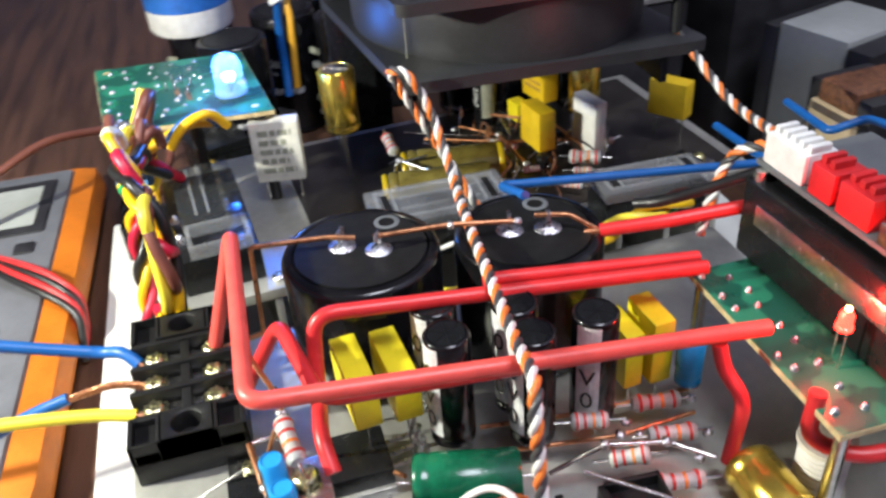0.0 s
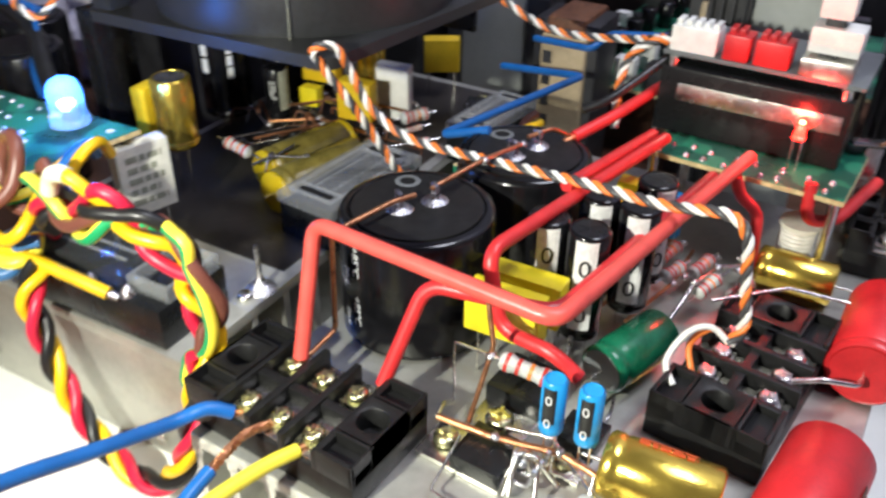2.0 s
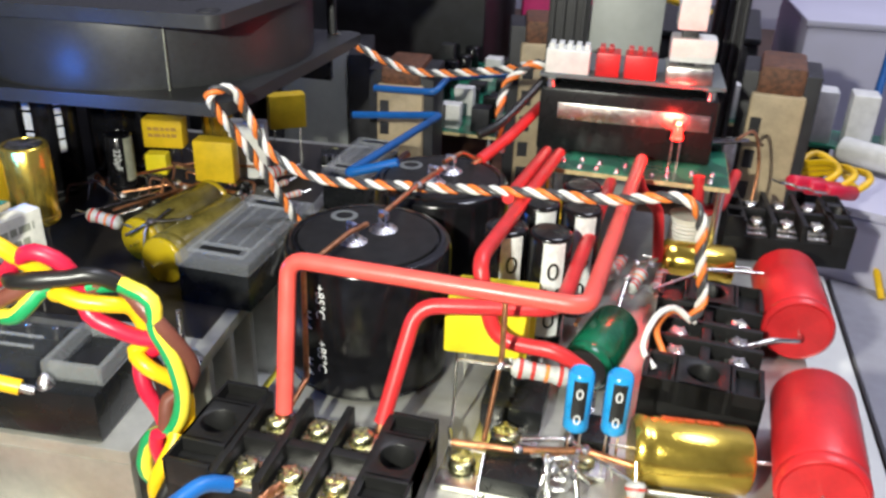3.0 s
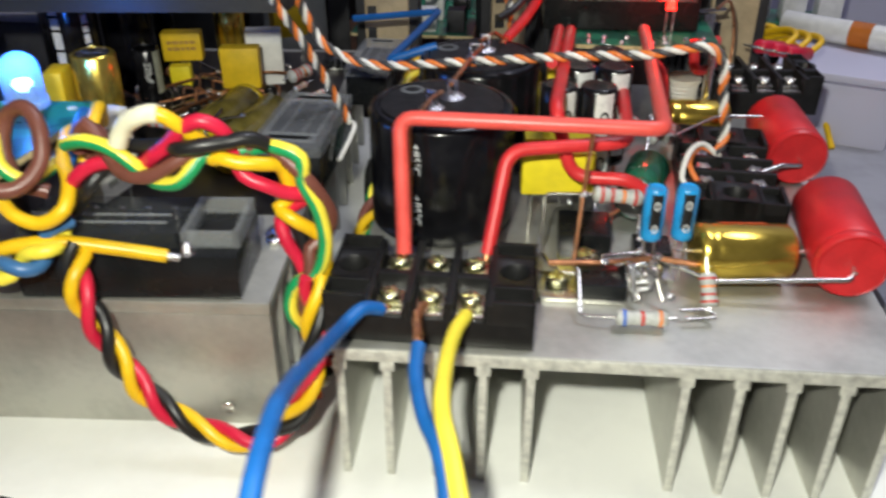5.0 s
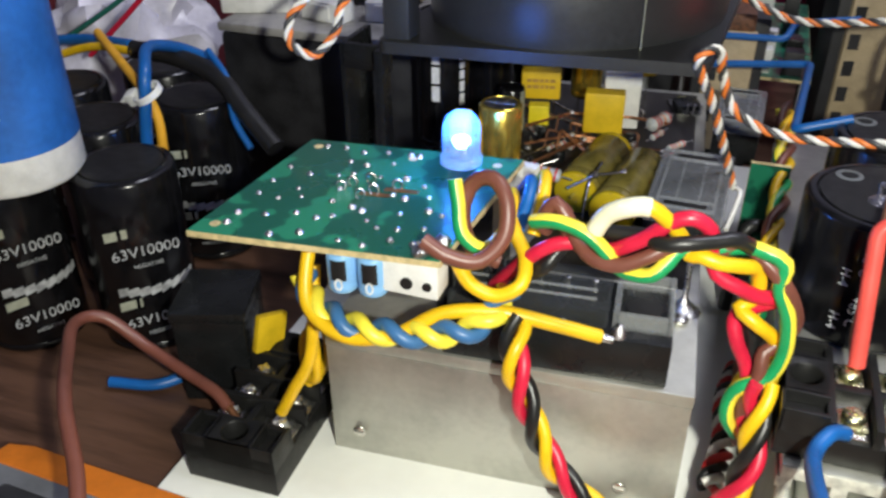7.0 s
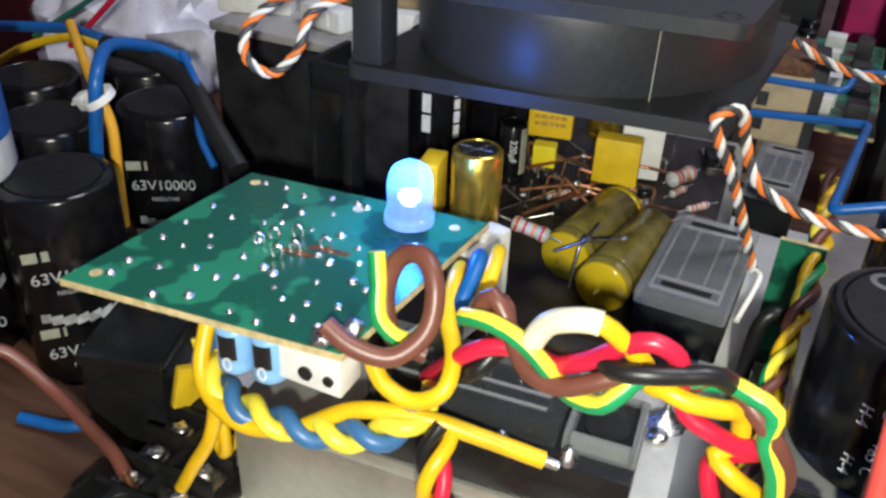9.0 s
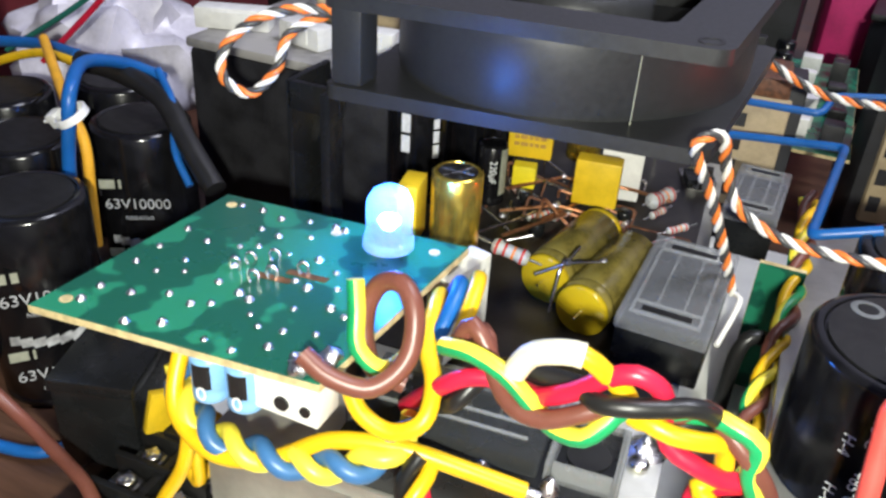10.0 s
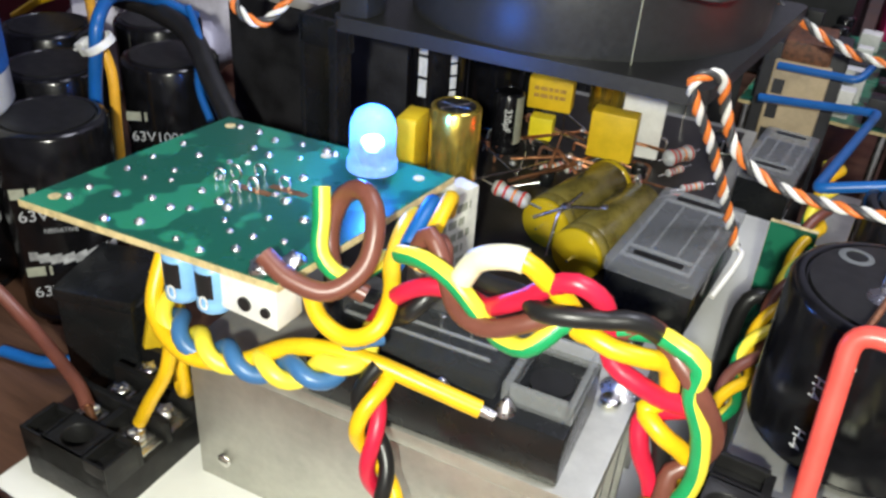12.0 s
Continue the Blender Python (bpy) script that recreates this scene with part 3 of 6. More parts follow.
def film_box(m, w, d, h, label, material, resin=None, legs=0.006, print_bars=False):
    """A boxed film capacitor; the origin is the middle of its foot."""
    top = thing("film_capacitor", label, "capacitor", m)
    body = part("case", box(nb(), -w / 2, w / 2, -d / 2, d / 2, 0, h, 0.0006), material, top)
    if resin:
        part("potting", box(nb(), -w / 2 + 0.0007, w / 2 - 0.0007, -d / 2 + 0.0007, d / 2 - 0.0007, -0.0002, 0.0002), resin, top)
    if print_bars:
        part("print", bars(nb(), pose(0, -d / 2, h * 0.68, 90), 2, w * 0.72, 0.0013, 0.0012, 0.0001), RESIN, body, "faint print")
    for s in (-1, 1):
        part("leg", lead(nb(), [(s * w * 0.36, 0, 0.0001), (s * w * 0.36, 0, -legs)]), STEEL, top)
    return top


film_box(pose(0.0375, 0.0330, 0.0555, 0, 0, 5), 0.0195, 0.0064, 0.0125, "bright yellow box capacitor beside the large capacitor", YPALE, legs=0.0148)
film_box(pose(0.0380, 0.0425, 0.0555, 0, 0, 5), 0.0195, 0.0064, 0.0125, "bright yellow box capacitor beside the large capacitor", YPALE, legs=0.0148)
film_box(pose(0.0400, 0.0995, 0.0460, 0, 0, 4), 0.0130, 0.0050, 0.0165, "bright yellow box capacitor beside the black capacitors", YPALE, legs=0.0053)
film_box(pose(0.0410, 0.1065, 0.0465, 0, 0, 4), 0.0130, 0.0058, 0.0190, "bright yellow box capacitor beside the blue capacitor", YPALE, legs=0.0092)
film_box(pose(-0.0810, 0.1245, 0.0480, 0, 0, 8), 0.0145, 0.0068, 0.0155, "yellow box capacitor standing on thin legs", YBOX, legs=0.0078)
film_box(pose(-0.0775, 0.1435, 0.0425, 0, 0, 12), 0.0140, 0.0050, 0.0225, "white box capacitor standing on thin legs", WHITE, legs=0.0016)
film_box(pose(-0.0765, 0.1760, 0.0525, 0, 0, 35), 0.0150, 0.0070, 0.0140, "yellow box capacitor on long legs at the back", YBOX, legs=0.0115)
film_box(pose(-0.1080, 0.1360, 0.0540, 0, 0, 12), 0.0150, 0.0070, 0.0110, "yellow box capacitor with faint print under the fan", YBOX, legs=0.0135, print_bars=True)
film_box(pose(-0.1060, 0.1260, 0.0470, 0, 0, 12), 0.0078, 0.0055, 0.0078, "small yellow box capacitor on the wiring", YPALE, legs=0.0065)
film_box(pose(-0.1140, 0.0555, 0.0600, 0, 0, 10), 0.0055, 0.0100, 0.0170, "yellow box capacitor beside the gold capacitor", YBOX, legs=0.0195)


# ---- resistors and small parts ----
def resistor(a, b, r, label, bands, leads=()):
    a, b = Vector(a), Vector(b)
    h = (b - a).length
    top = thing("resistor", label, "resistor", between(a, b), "resistors")
    body = part("body", lathe(nb(), [(0, -0.0002), (r * 0.75, 0), (r * 1.02, h * 0.08), (r * 1.02, h * 0.2), (r * 0.86, h * 0.28), (r * 0.86, h * 0.72), (r * 1.02, h * 0.8), (r * 1.02, h * 0.92), (r * 0.75, h), (0, h + 0.0002)], 20), RESGREY, top)
    for k, mt in bands:
        rr = r * (1.03 if k < 0.22 or k > 0.78 else 0.88) + 0.00006
        part("band", lathe(nb(), [(rr, h * (k - 0.035)), (rr, h * (k + 0.035))], 20), mt, body)
    inv = between(a, b).inverted()
    for path in leads or ([a, a + (a - b).normalized() * 0.004], [b, b + (b - a).normalized() * 0.004]):
        part("lead", lead(nb(), [inv @ Vector(p) for p in path]), STEEL, top)
    return top


RRO = ((0.14, BANDRED), (0.36, BANDRED), (0.6, BANDORANGE), (0.84, BANDRED))
Z0 = 0.0407
resistor((0.0465, 0.0150, 0.0640), (0.0585, 0.0168, 0.0625), 0.0021, "grey banded resistor bridging the copper wires", RRO,
         ([(0.0465, 0.0150, 0.064), (0.0345, 0.0150, 0.0635), (0.0335, 0.0170, 0.043)], [(0.0585, 0.0168, 0.0625), (0.0602, 0.0172, 0.0618), (0.0605, 0.0175, 0.048)]))
resistor((0.0525, -0.0095, 0.0437), (0.0645, -0.0088, 0.0437), 0.0020, "grey resistor with a blue band on the heat sink", ((0.14, BANDBLUE), (0.5, BANDRED), (0.85, BANDORANGE)),
         ([(0.0525, -0.0095, 0.0437), (0.0440, -0.0085, 0.043), (0.0435, 0.004, 0.0485)], [(0.0645, -0.0088, 0.0437), (0.0665, -0.0082, 0.0437)]))
resistor((0.0757, -0.0012, 0.0430), (0.0748, 0.0035, 0.0495), 0.0021, "grey banded resistor leaning on its leads", RRO)
for k, (ra, rb) in enumerate((((0.053, 0.0965), (0.055, 0.1080)), ((0.0635, 0.0955), (0.0655, 0.1065)), ((0.0765, 0.0900), (0.0785, 0.1010)))):
    resistor((*ra, 0.0475), (*rb, 0.0475), 0.0021, "grey resistor with red bands in a row of three", RRO)
resistor((-0.0955, 0.0700, 0.0555), (-0.0850, 0.0705, 0.0535), 0.0022, "grey resistor with red bands beside the gold capacitor", RRO)
resistor((-0.0640, 0.1300, 0.0500), (-0.0590, 0.1400, 0.0500), 0.0026, "grey resistor beside the white box capacitor", RRO)
resistor((0.0690, 0.0830, 0.0500), (0.0720, 0.0910, 0.0520), 0.0020, "grey banded resistor near the indicator board", RRO)
resistor((0.0610, 0.0770, 0.0560), (0.0630, 0.0850, 0.0560), 0.0020, "grey banded resistor near the indicator board", RRO)


def transistor(m, label="black power transistor screwed to the heat sink", size=1.0):
    """A flat plastic power package: body, metal tab with a screw, three legs."""
    top = thing("transistor", label, "transistor", m @ Matrix.Scale(size, 4), "power transistors")
    part("body", box(nb(), -0.0050, 0.0050, -0.0050, 0.0050, 0.0010, 0.0046, 0.0004), EPOXY, top)
    part("tab", box(nb(), -0.0050, 0.0050, -0.0050, 0.0125, 0, 0.0012, 0.0003), STEEL, top)
    part("screw", screw(nb(), 0, 0.0088, 0.0016, 0.0024), BRASS, top)
    for x in (-0.0026, 0, 0.0026):
        part("leg", lead(nb(), [(x, -0.005, 0.0025), (x, -0.0095, 0.0030), (x, -0.0105, 0.0075)], 0.00045), SOLDER, top)
    return top


transistor(pose(0.0495, 0.0060, Z0, 0, 0, 90), size=1.25)
transistor(pose(0.0460, 0.0300, Z0, 0, 0, 180), size=1.45)
transistor(pose(0.0640, 0.0240, Z0, 0, 0, 180))
transistor(pose(-0.0540, 0.1700, Z0 + 0.0004, 0, 0, 20), "black power transistor on the heat sink under thin wires")


def bus(points, r, material, label, name="bus_wire"):
    ob = part(name, sweep(nb(), bent(points, 0.0015), r, 8), material)
    return tagged(ob, label, "bare wire")


bus([(-0.0005, 0.0020, 0.0500), (-0.0002, 0.0140, 0.0520), (-0.0005, 0.0155, 0.0795), (0.0030, 0.0350, 0.0800), (0.0050, 0.0415, 0.0795)], 0.0007, COPPER, "bare copper wire rising from the screw terminal to the capacitor lug")
bus([(0.0070, 0.0460, 0.0800), (0.0110, 0.0650, 0.0815), (0.0135, 0.0820, 0.0800)], 0.0007, COPPER, "bare copper wire joining the two large capacitors")
bus([(0.0125, 0.0870, 0.0800), (0.0160, 0.0950, 0.0805), (0.0200, 0.1020, 0.0762)], 0.0007, COPPER, "bare copper wire joined to the red wire")
bus([(0.0360, 0.0060, 0.0485), (0.0500, 0.0080, 0.0480), (0.0640, 0.0120, 0.0480), (0.0760, 0.0110, 0.0470)], 0.0008, COPPER, "bare copper wire with solder joints over the transistors")
bus([(0.0335, 0.0170, 0.0430), (0.0345, 0.0110, 0.0480), (0.0360, 0.0060, 0.0485)], 0.0006, STEEL, "bent tinned wire beside the resistor")
bus([(0.0445, 0.0115, 0.0820), (0.0440, 0.0160, 0.0660), (0.0425, 0.0090, 0.0480)], 0.0006, COPPER, "upright copper wire crossing the red wire")
bus([(0.0500, 0.0130, 0.0470), (0.0600, 0.0160, 0.0470), (0.0770, 0.0048, 0.0465), (0.1095, 0.0050, 0.0490), (0.1106, 0.0082, 0.0505)], 0.0006, STEEL, "tinned wire running to the red capacitor")
bus([(0.0680, -0.0045, 0.0435), (0.0750, -0.0035, 0.0435), (0.0765, -0.0060, 0.0428), (0.0690, -0.0072, 0.0428)], 0.0005, STEEL, "tinned wire beside the blue-banded resistor")
bus([(0.0460, 0.0600, 0.0455), (0.0500, 0.0850, 0.0455), (0.0510, 0.1150, 0.0455)], 0.0006, COPPER, "copper bus wire between the resistors")
bus([(0.0560, 0.0660, 0.0460), (0.0600, 0.0900, 0.0460), (0.0590, 0.1100, 0.0460)], 0.0006, COPPER, "copper bus wire between the resistors")
bus([(0.0660, 0.0700, 0.0470), (0.0680, 0.0820, 0.0540), (0.0700, 0.0960, 0.0520), (0.0760, 0.1050, 0.0500)], 0.0006, STEEL, "bent tinned wire at the lying gold capacitor")
bus([(0.0400, 0.0300, 0.0440), (0.0480, 0.0340, 0.0440), (0.0560, 0.0390, 0.0470)], 0.0006, COPPER, "copper wire running to the green capacitor")
bus([(0.0750, 0.0740, 0.0560), (0.0900, 0.0910, 0.0560), (0.1050, 0.0930, 0.0560)], 0.0005, STEEL, "tinned wire along the terminal block")
bus([(0.0985, 0.0610, 0.0500), (0.1060, 0.0640, 0.0520), (0.1130, 0.0690, 0.0500), (0.1135, 0.0717, 0.0500)], 0.0007, STEEL, "tinned lead of the red capacitor bent into the terminal")
for pts in ([(-0.0980, 0.0850, 0.0500), (-0.0850, 0.1080, 0.0505), (-0.0700, 0.1100, 0.0480), (-0.0560, 0.0960, 0.0460)],
            [(-0.1050, 0.1010, 0.0490), (-0.0900, 0.1120, 0.0500), (-0.0680, 0.1150, 0.0480)],
            [(-0.0950, 0.0950, 0.0480), (-0.0840, 0.1280, 0.0470), (-0.0780, 0.1500, 0.0470)],
            [(-0.1080, 0.1150, 0.0500), (-0.0950, 0.1350, 0.0490), (-0.0720, 0.1380, 0.0490), (-0.0580, 0.1340, 0.0500)]):
    bus(pts, 0.0006, COPPER, "bare copper wire of the hand-wired circuit")
for pts in ([(-0.0820, 0.0680, 0.0510), (-0.0740, 0.0700, 0.0560), (-0.0660, 0.0780, 0.0545), (-0.0560, 0.0840, 0.0500)],
            [(-0.0760, 0.0660, 0.0420), (-0.0755, 0.0690, 0.0540), (-0.0735, 0.0800, 0.0560)],
            [(-0.0670, 0.1120, 0.0480), (-0.0600, 0.1060, 0.0460), (-0.0555, 0.0920, 0.0430)],
            [(-0.1100, 0.0800, 0.0480), (-0.1000, 0.0980, 0.0480), (-0.0960, 0.1100, 0.0470)],
            [(-0.1120, 0.0900, 0.0450), (-0.1000, 0.0850, 0.0470), (-0.0900, 0.0900, 0.0500)]):
    bus(pts, 0.0005, STEEL, "thin tinned wire of the hand-wired circuit")

for x, y, dx, dy in ((0.0545, 0.0095, 0.004, -0.010), (0.0565, 0.0100, 0.001, -0.011), (0.0585, 0.0090, -0.003, -0.008), (0.0605, 0.0085, 0.004, -0.009), (0.0530, 0.0080, 0.009, -0.002), (0.0560, 0.0070, 0.010, 0.001)):
    bus([(x, y, 0.0475), (x + dx * 0.4, y + dy * 0.35, 0.0492), (x + dx, y + dy, 0.0428)], 0.0006, STEEL, "short tinned wire bent over the transistor legs")

rw = random.Random(11)
for k in range(26):
    x, y = rw.uniform(-0.118, -0.062), rw.uniform(0.098, 0.165)
    a, n = rw.uniform(0, 6.28), rw.uniform(0.010, 0.026)
    p, q = Vector((x, y, rw.uniform(0.043, 0.053))), Vector((x + n * math.cos(a), y + n * math.sin(a) * 0.6, rw.uniform(0.043, 0.053)))
    bus([p - Vector((0, 0, 0.003)), p, q, q - Vector((0.001, 0.002, 0.008))], rw.choice((0.0004, 0.0005, 0.0006)), rw.choice((STEEL, STEEL, COPPER, PHENOLIC, PHENOLIC)), "thin bare wire of the dense hand-wired circuit")
for k in range(9):
    x, y = -0.112 + 0.007 * k, 0.108 + 0.045 * rw.random()
    resistor((x, y, 0.0445), (x + 0.006 * rw.uniform(-1, 1), y + 0.006, 0.0450), 0.0013, "small banded resistor in the hand-wired circuit", RRO)
for x, y, a in ((-0.1020, 0.1180, 0), (-0.0920, 0.1000, 30), (-0.0700, 0.1220, 15), (-0.0880, 0.1350, 70)):
    sc = thing("small_transistor", "small black transistor in the hand-wired circuit", "transistor", pose(x, y, 0.0445, 0, 0, a))
    part("body", rod(nb(), 0.0024, 0, 0.0046, 16, None, 0.0004), EPOXY, sc)
    for dx in (-0.0012, 0, 0.0012):
        part("leg", rod(nb(), 0.00025, -0.0040, 0.0002, 6, pose(dx, 0, 0)), STEEL, sc)


def joint(x, y, z, r=0.0013):
    """A lump of solder on the wiring."""
    bm = nb()
    bmesh.ops.create_icosphere(bm, subdivisions=2, radius=r)
    for v in bm.verts:
        v.co *= 1 + 0.35 * noise.noise(v.co * 900 + Vector((x, y, z)) * 300)
        v.co.z *= 0.75
    ob = part("solder_joint", bm, SOLDER)
    ob.location = (x, y, z)
    return tagged(ob, "shiny lump of solder on the wiring", "solder joint", "solder joints")


for p in ((-0.085, 0.108, 0.0507), (-0.090, 0.112, 0.0502), (-0.068, 0.115, 0.0482), (-0.0635, 0.136, 0.0495), (-0.095, 0.135, 0.0492), (-0.074, 0.070, 0.0562), (-0.066, 0.078, 0.0547),
          (0.050, 0.008, 0.0483), (0.064, 0.012, 0.0483), (0.0440, 0.0150, 0.0638), (0.060, 0.016, 0.0473), (0.0555, 0.010, 0.0475), (0.058, 0.006, 0.0465), (0.066, 0.0, 0.0445), (0.060, 0.0195, 0.0492),
          (0.050, 0.085, 0.0458), (0.060, 0.090, 0.0463), (0.062, 0.094, 0.047), (0.068, 0.082, 0.0541), (0.057, 0.093, 0.0465), (0.0135, 0.082, 0.080), (0.011, 0.065, 0.0812),
          (0.070, 0.096, 0.0522), (0.0555, 0.111, 0.0470), (0.0665, 0.109, 0.0470), (0.0695, 0.0885, 0.0500), (0.0745, 0.1020, 0.0495), (-0.1030, 0.0985, 0.0490)):
    joint(*p)
tabm = nb()
lathe(tabm, [(0.0048, 0), (0.0040, 0.0010), (0.0022, 0.0022), (0.0008, 0.0045), (0.0007, 0.0150), (0, 0.0150)], 20, pose(-0.0400, 0.0272, 0.0404))
tagged(part("solder_post", tabm, SOLDER), "solder cone with an upright pin on the heat sink", "solder post")


# ---- relays and black modules on the left sink ----
def relay(m, w, d, h, label, slot=True):
    """A black relay under a scuffed clear cover; the origin is the front left corner of its foot."""
    top = thing("relay", label, "relay", m, "relays")
    part("base", box(nb(), 0, w, 0, d, 0, h - 0.0040, 0.0006), EPOXY, top)
    part("cover", box(nb(), -0.0005, w + 0.0005, -0.0005, d + 0.0005, h - 0.0040, h, 0.0009), CLEAR, top, "scuffed translucent grey cover")
    if slot:
        bm = nb()
        box(bm, w * 0.22, w * 0.78, d * 0.10, d * 0.10 + 0.0020, h + 0.00005, h + 0.0003)
        part("slot", bm, W_BLACK, top, "dark slot")
        part("slot", box(nb(), w * 0.22, w * 0.78, d * 0.86, d * 0.86 + 0.0020, h + 0.00005, h + 0.0003), W_BLACK, top, "dark slot")
        bm = nb()
        for x0, x1, y0, y1 in ((0.14, 0.86, 0.05, 0.075), (0.14, 0.86, 0.17, 0.19), (0.14, 0.86, 0.81, 0.83), (0.14, 0.86, 0.93, 0.955), (0.10, 0.14, 0.05, 0.955), (0.86, 0.90, 0.05, 0.955)):
            box(bm, w * x0, w * x1, d * y0, d * y1, h - 0.0001, h + 0.0005, 0.0001)
        part("top_rim", bm, FRAME, top, "raised clear rim")
        bm = nb()
        for x in (0.36, 0.66):
            box(bm, w * x - 0.0003, w * x + 0.0003, d * 0.21, d * 0.79, h - 0.0001, h + 0.0004)
        part("rib", bm, FRAME, top)
    return top


relay(pose(-0.0560, 0.0535, Z0, 0, 0, -1.0), 0.0220, 0.0452, 0.0155, "black relay with a scuffed clear cover and a slot")
relay(pose(-0.0415, 0.1270, Z0, 0, 0, -1.5), 0.0160, 0.0370, 0.0155, "smaller black relay with a clear cover behind the first")

# long black module in front, with open sockets at its end
mod = thing("relay", "long black relay with a clear cover and open socket", "relay", pose(-0.0962, -0.0124, Z0, 0, 0, 5), "relays")
part("base", box(nb(), 0, 0.0560, 0, 0.0250, 0, 0.0125, 0.0007), EPOXY, mod)
bm = nb()
box(bm, 0.0005, 0.0405, 0.0035, 0.0240, 0.0125, 0.0168, 0.0008)
part("cover", bm, SMOKED, mod, "scuffed clear cover")
bm = nb()
for x0, x1, y0, y1 in ((0.0415, 0.0430, 0.0040, 0.0235), (0.0545, 0.0560, 0.0040, 0.0235), (0.0430, 0.0545, 0.0040, 0.0055), (0.0430, 0.0545, 0.0220, 0.0235)):
    box(bm, x0, x1, y0, y1, 0.0125, 0.0170, 0.0003)
part("socket", bm, FRAME, mod, "clear open socket frame")
part("socket_floor", lathe(nb(), [(0, 0.0127), (0.0045, 0.0127), (0.0045, 0.0130), (0, 0.0130)], 24, pose(0.0488, 0.0138, 0)), W_BLACK, mod)
for x in (0.008, 0.015, 0.022, 0.029, 0.036):
    part("contact", lathe(nb(), [(0.0012, 0.0128), (0.0009, 0.0160), (0, 0.0165)], 10, pose(x, 0.019, 0)), STEEL, mod)
bm = nb()
for y in (0.0085, 0.0125):
    box(bm, 0.004, 0.037, y, y + 0.0009, 0.0168, 0.0173, 0.0002)
part("rib", bm, FRAME, mod)
part("solder_blob", lathe(nb(), [(0.0021, 0), (0.0018, 0.0014), (0.0006, 0.0032), (0, 0.0034)], 14, pose(0.0435, 0.0020, 0.0123)), SOLDER, mod)
part("solder_blob", lathe(nb(), [(0.0018, 0), (0.0015, 0.0012), (0.0005, 0.0026), (0, 0.0028)], 14, pose(0.030, 0.0020, 0.0123)), SOLDER, mod)


# ---- green board with the light-emitting diode ----
def skew(u, v):
    """The board's own axes, which are not quite square to each other."""
    return Vector((-0.1530 + 0.9945 * u + 0.075 * v, -0.0315 + 0.1045 * u + 0.9970 * v, 0.0))


BW, BD, BZ = 0.0615, 0.0565, 0.0768
board = thing("circuit_board", "green printed circuit board, solder side up, held over the heat sink", "circuit board")


def skew_box(bm, u0, u1, v0, v1, z0, z1):
    vs = [bm.verts.new((*skew(u, v).xy, z)) for z in (z0, z1) for u, v in ((u0, v0), (u1, v0), (u1, v1), (u0, v1))]
    for q in ((3, 2, 1, 0), (4, 5, 6, 7), (0, 1, 5, 4), (1, 2, 6, 5), (2, 3, 7, 6), (3, 0, 4, 7)):
        bm.faces.new([vs[k] for k in q])
    return bm


part("laminate", skew_box(nb(), 0, BW, 0, BD, BZ - 0.0016, BZ - 0.0001), FR4, board, "pale laminate edge", False)
part("solder_mask", skew_box(nb(), 0.0002, BW - 0.0002, 0.0002, BD - 0.0002, BZ - 0.0001, BZ + 0.0001), MASK, board, "green solder mask", False)
for u, v in ((0.0045, 0.0045), (0.054, 0.0060), (0.0045, 0.052), (0.033, 0.050), (0.056, 0.051)):
    part("pad_hole", lathe(nb(), [(0.0013, BZ + 0.0001), (0.0013, BZ + 0.0002), (0.0007, BZ + 0.00025), (0, BZ + 0.0002)], 20, Matrix.Translation(skew(u, v))), FR4, board, "copper-ringed hole")
rnd = random.Random(5)
spots = []
for row in range(7):
    for col in range(9):
        if rnd.random() < 0.84:
            u = 0.006 + col * 0.0060 + rnd.uniform(-0.0018, 0.0018)
            v = 0.0045 + row * 0.0078 + rnd.uniform(-0.002, 0.002)
            if 0.002 < v < BD - 0.003 and not (u > 0.040 and 0.035 < v):
                spots.append((u, v))
for u, v in spots:
    s = rnd.uniform(0.7, 1.25)
    bm = lathe(nb(), [(0.0010 * s, 0), (0.0009 * s, 0.0003), (0.0006 * s, 0.0006 * s), (0.0002, 0.0009 * s), (0, 0.0010 * s)], 10)
    bmesh.ops.transform(bm, matrix=Matrix.Translation(skew(u, v) + Vector((0, 0, BZ + 0.0001))) @ pose(0, 0, 0, rnd.uniform(-14, 14), rnd.uniform(-14, 14), 0), verts=bm.verts)
    part("solder_point", bm, SOLDER, board)
for u, v in ((0.026, 0.030), (0.0295, 0.033), (0.033, 0.027), (0.0375, 0.031), (0.031, 0.024), (0.0245, 0.027)):
    c = skew(u, v) + Vector((0, 0, BZ))
    line = [c + Vector((0.0011 * math.cos(a), 0.0003 * math.cos(a), 0.0016 + 0.0016 * math.sin(a))) for a in np.linspace(-0.9, math.pi + 0.9, 14)]
    part("pin_loop", sweep(nb(), line, 0.00035, 7), STEEL, board, "clipped wire loop")
for u, v, w in ((0.029, 0.0265, 0.008), (0.034, 0.030, 0.009)):
    part("bare_track", skew_box(nb(), u, u + w, v, v + 0.0018, BZ + 0.0001, BZ + 0.0002), COPPER, board, "bare copper track", False)
for dx in (0.0, 0.0075):
    c = skew(0.0365 + dx, 0.0035)
    radial_cap(pose(c.x, c.y, BZ - 0.0126), 0.0036, 0.0105, "blue capacitor with a black stripe hanging under the green board", mat("pale_blue_sleeve", (0.22, 0.45, 0.75), 0.3, 0, 0.06, 200), W_BLACK, legs=0.0, marks="0", band_at=-80)
conn = thing("board_connector", "white plastic connector with a round hole under the green board", "connector")
bm = nb()
cc = skew(0.0535, 0.0045)
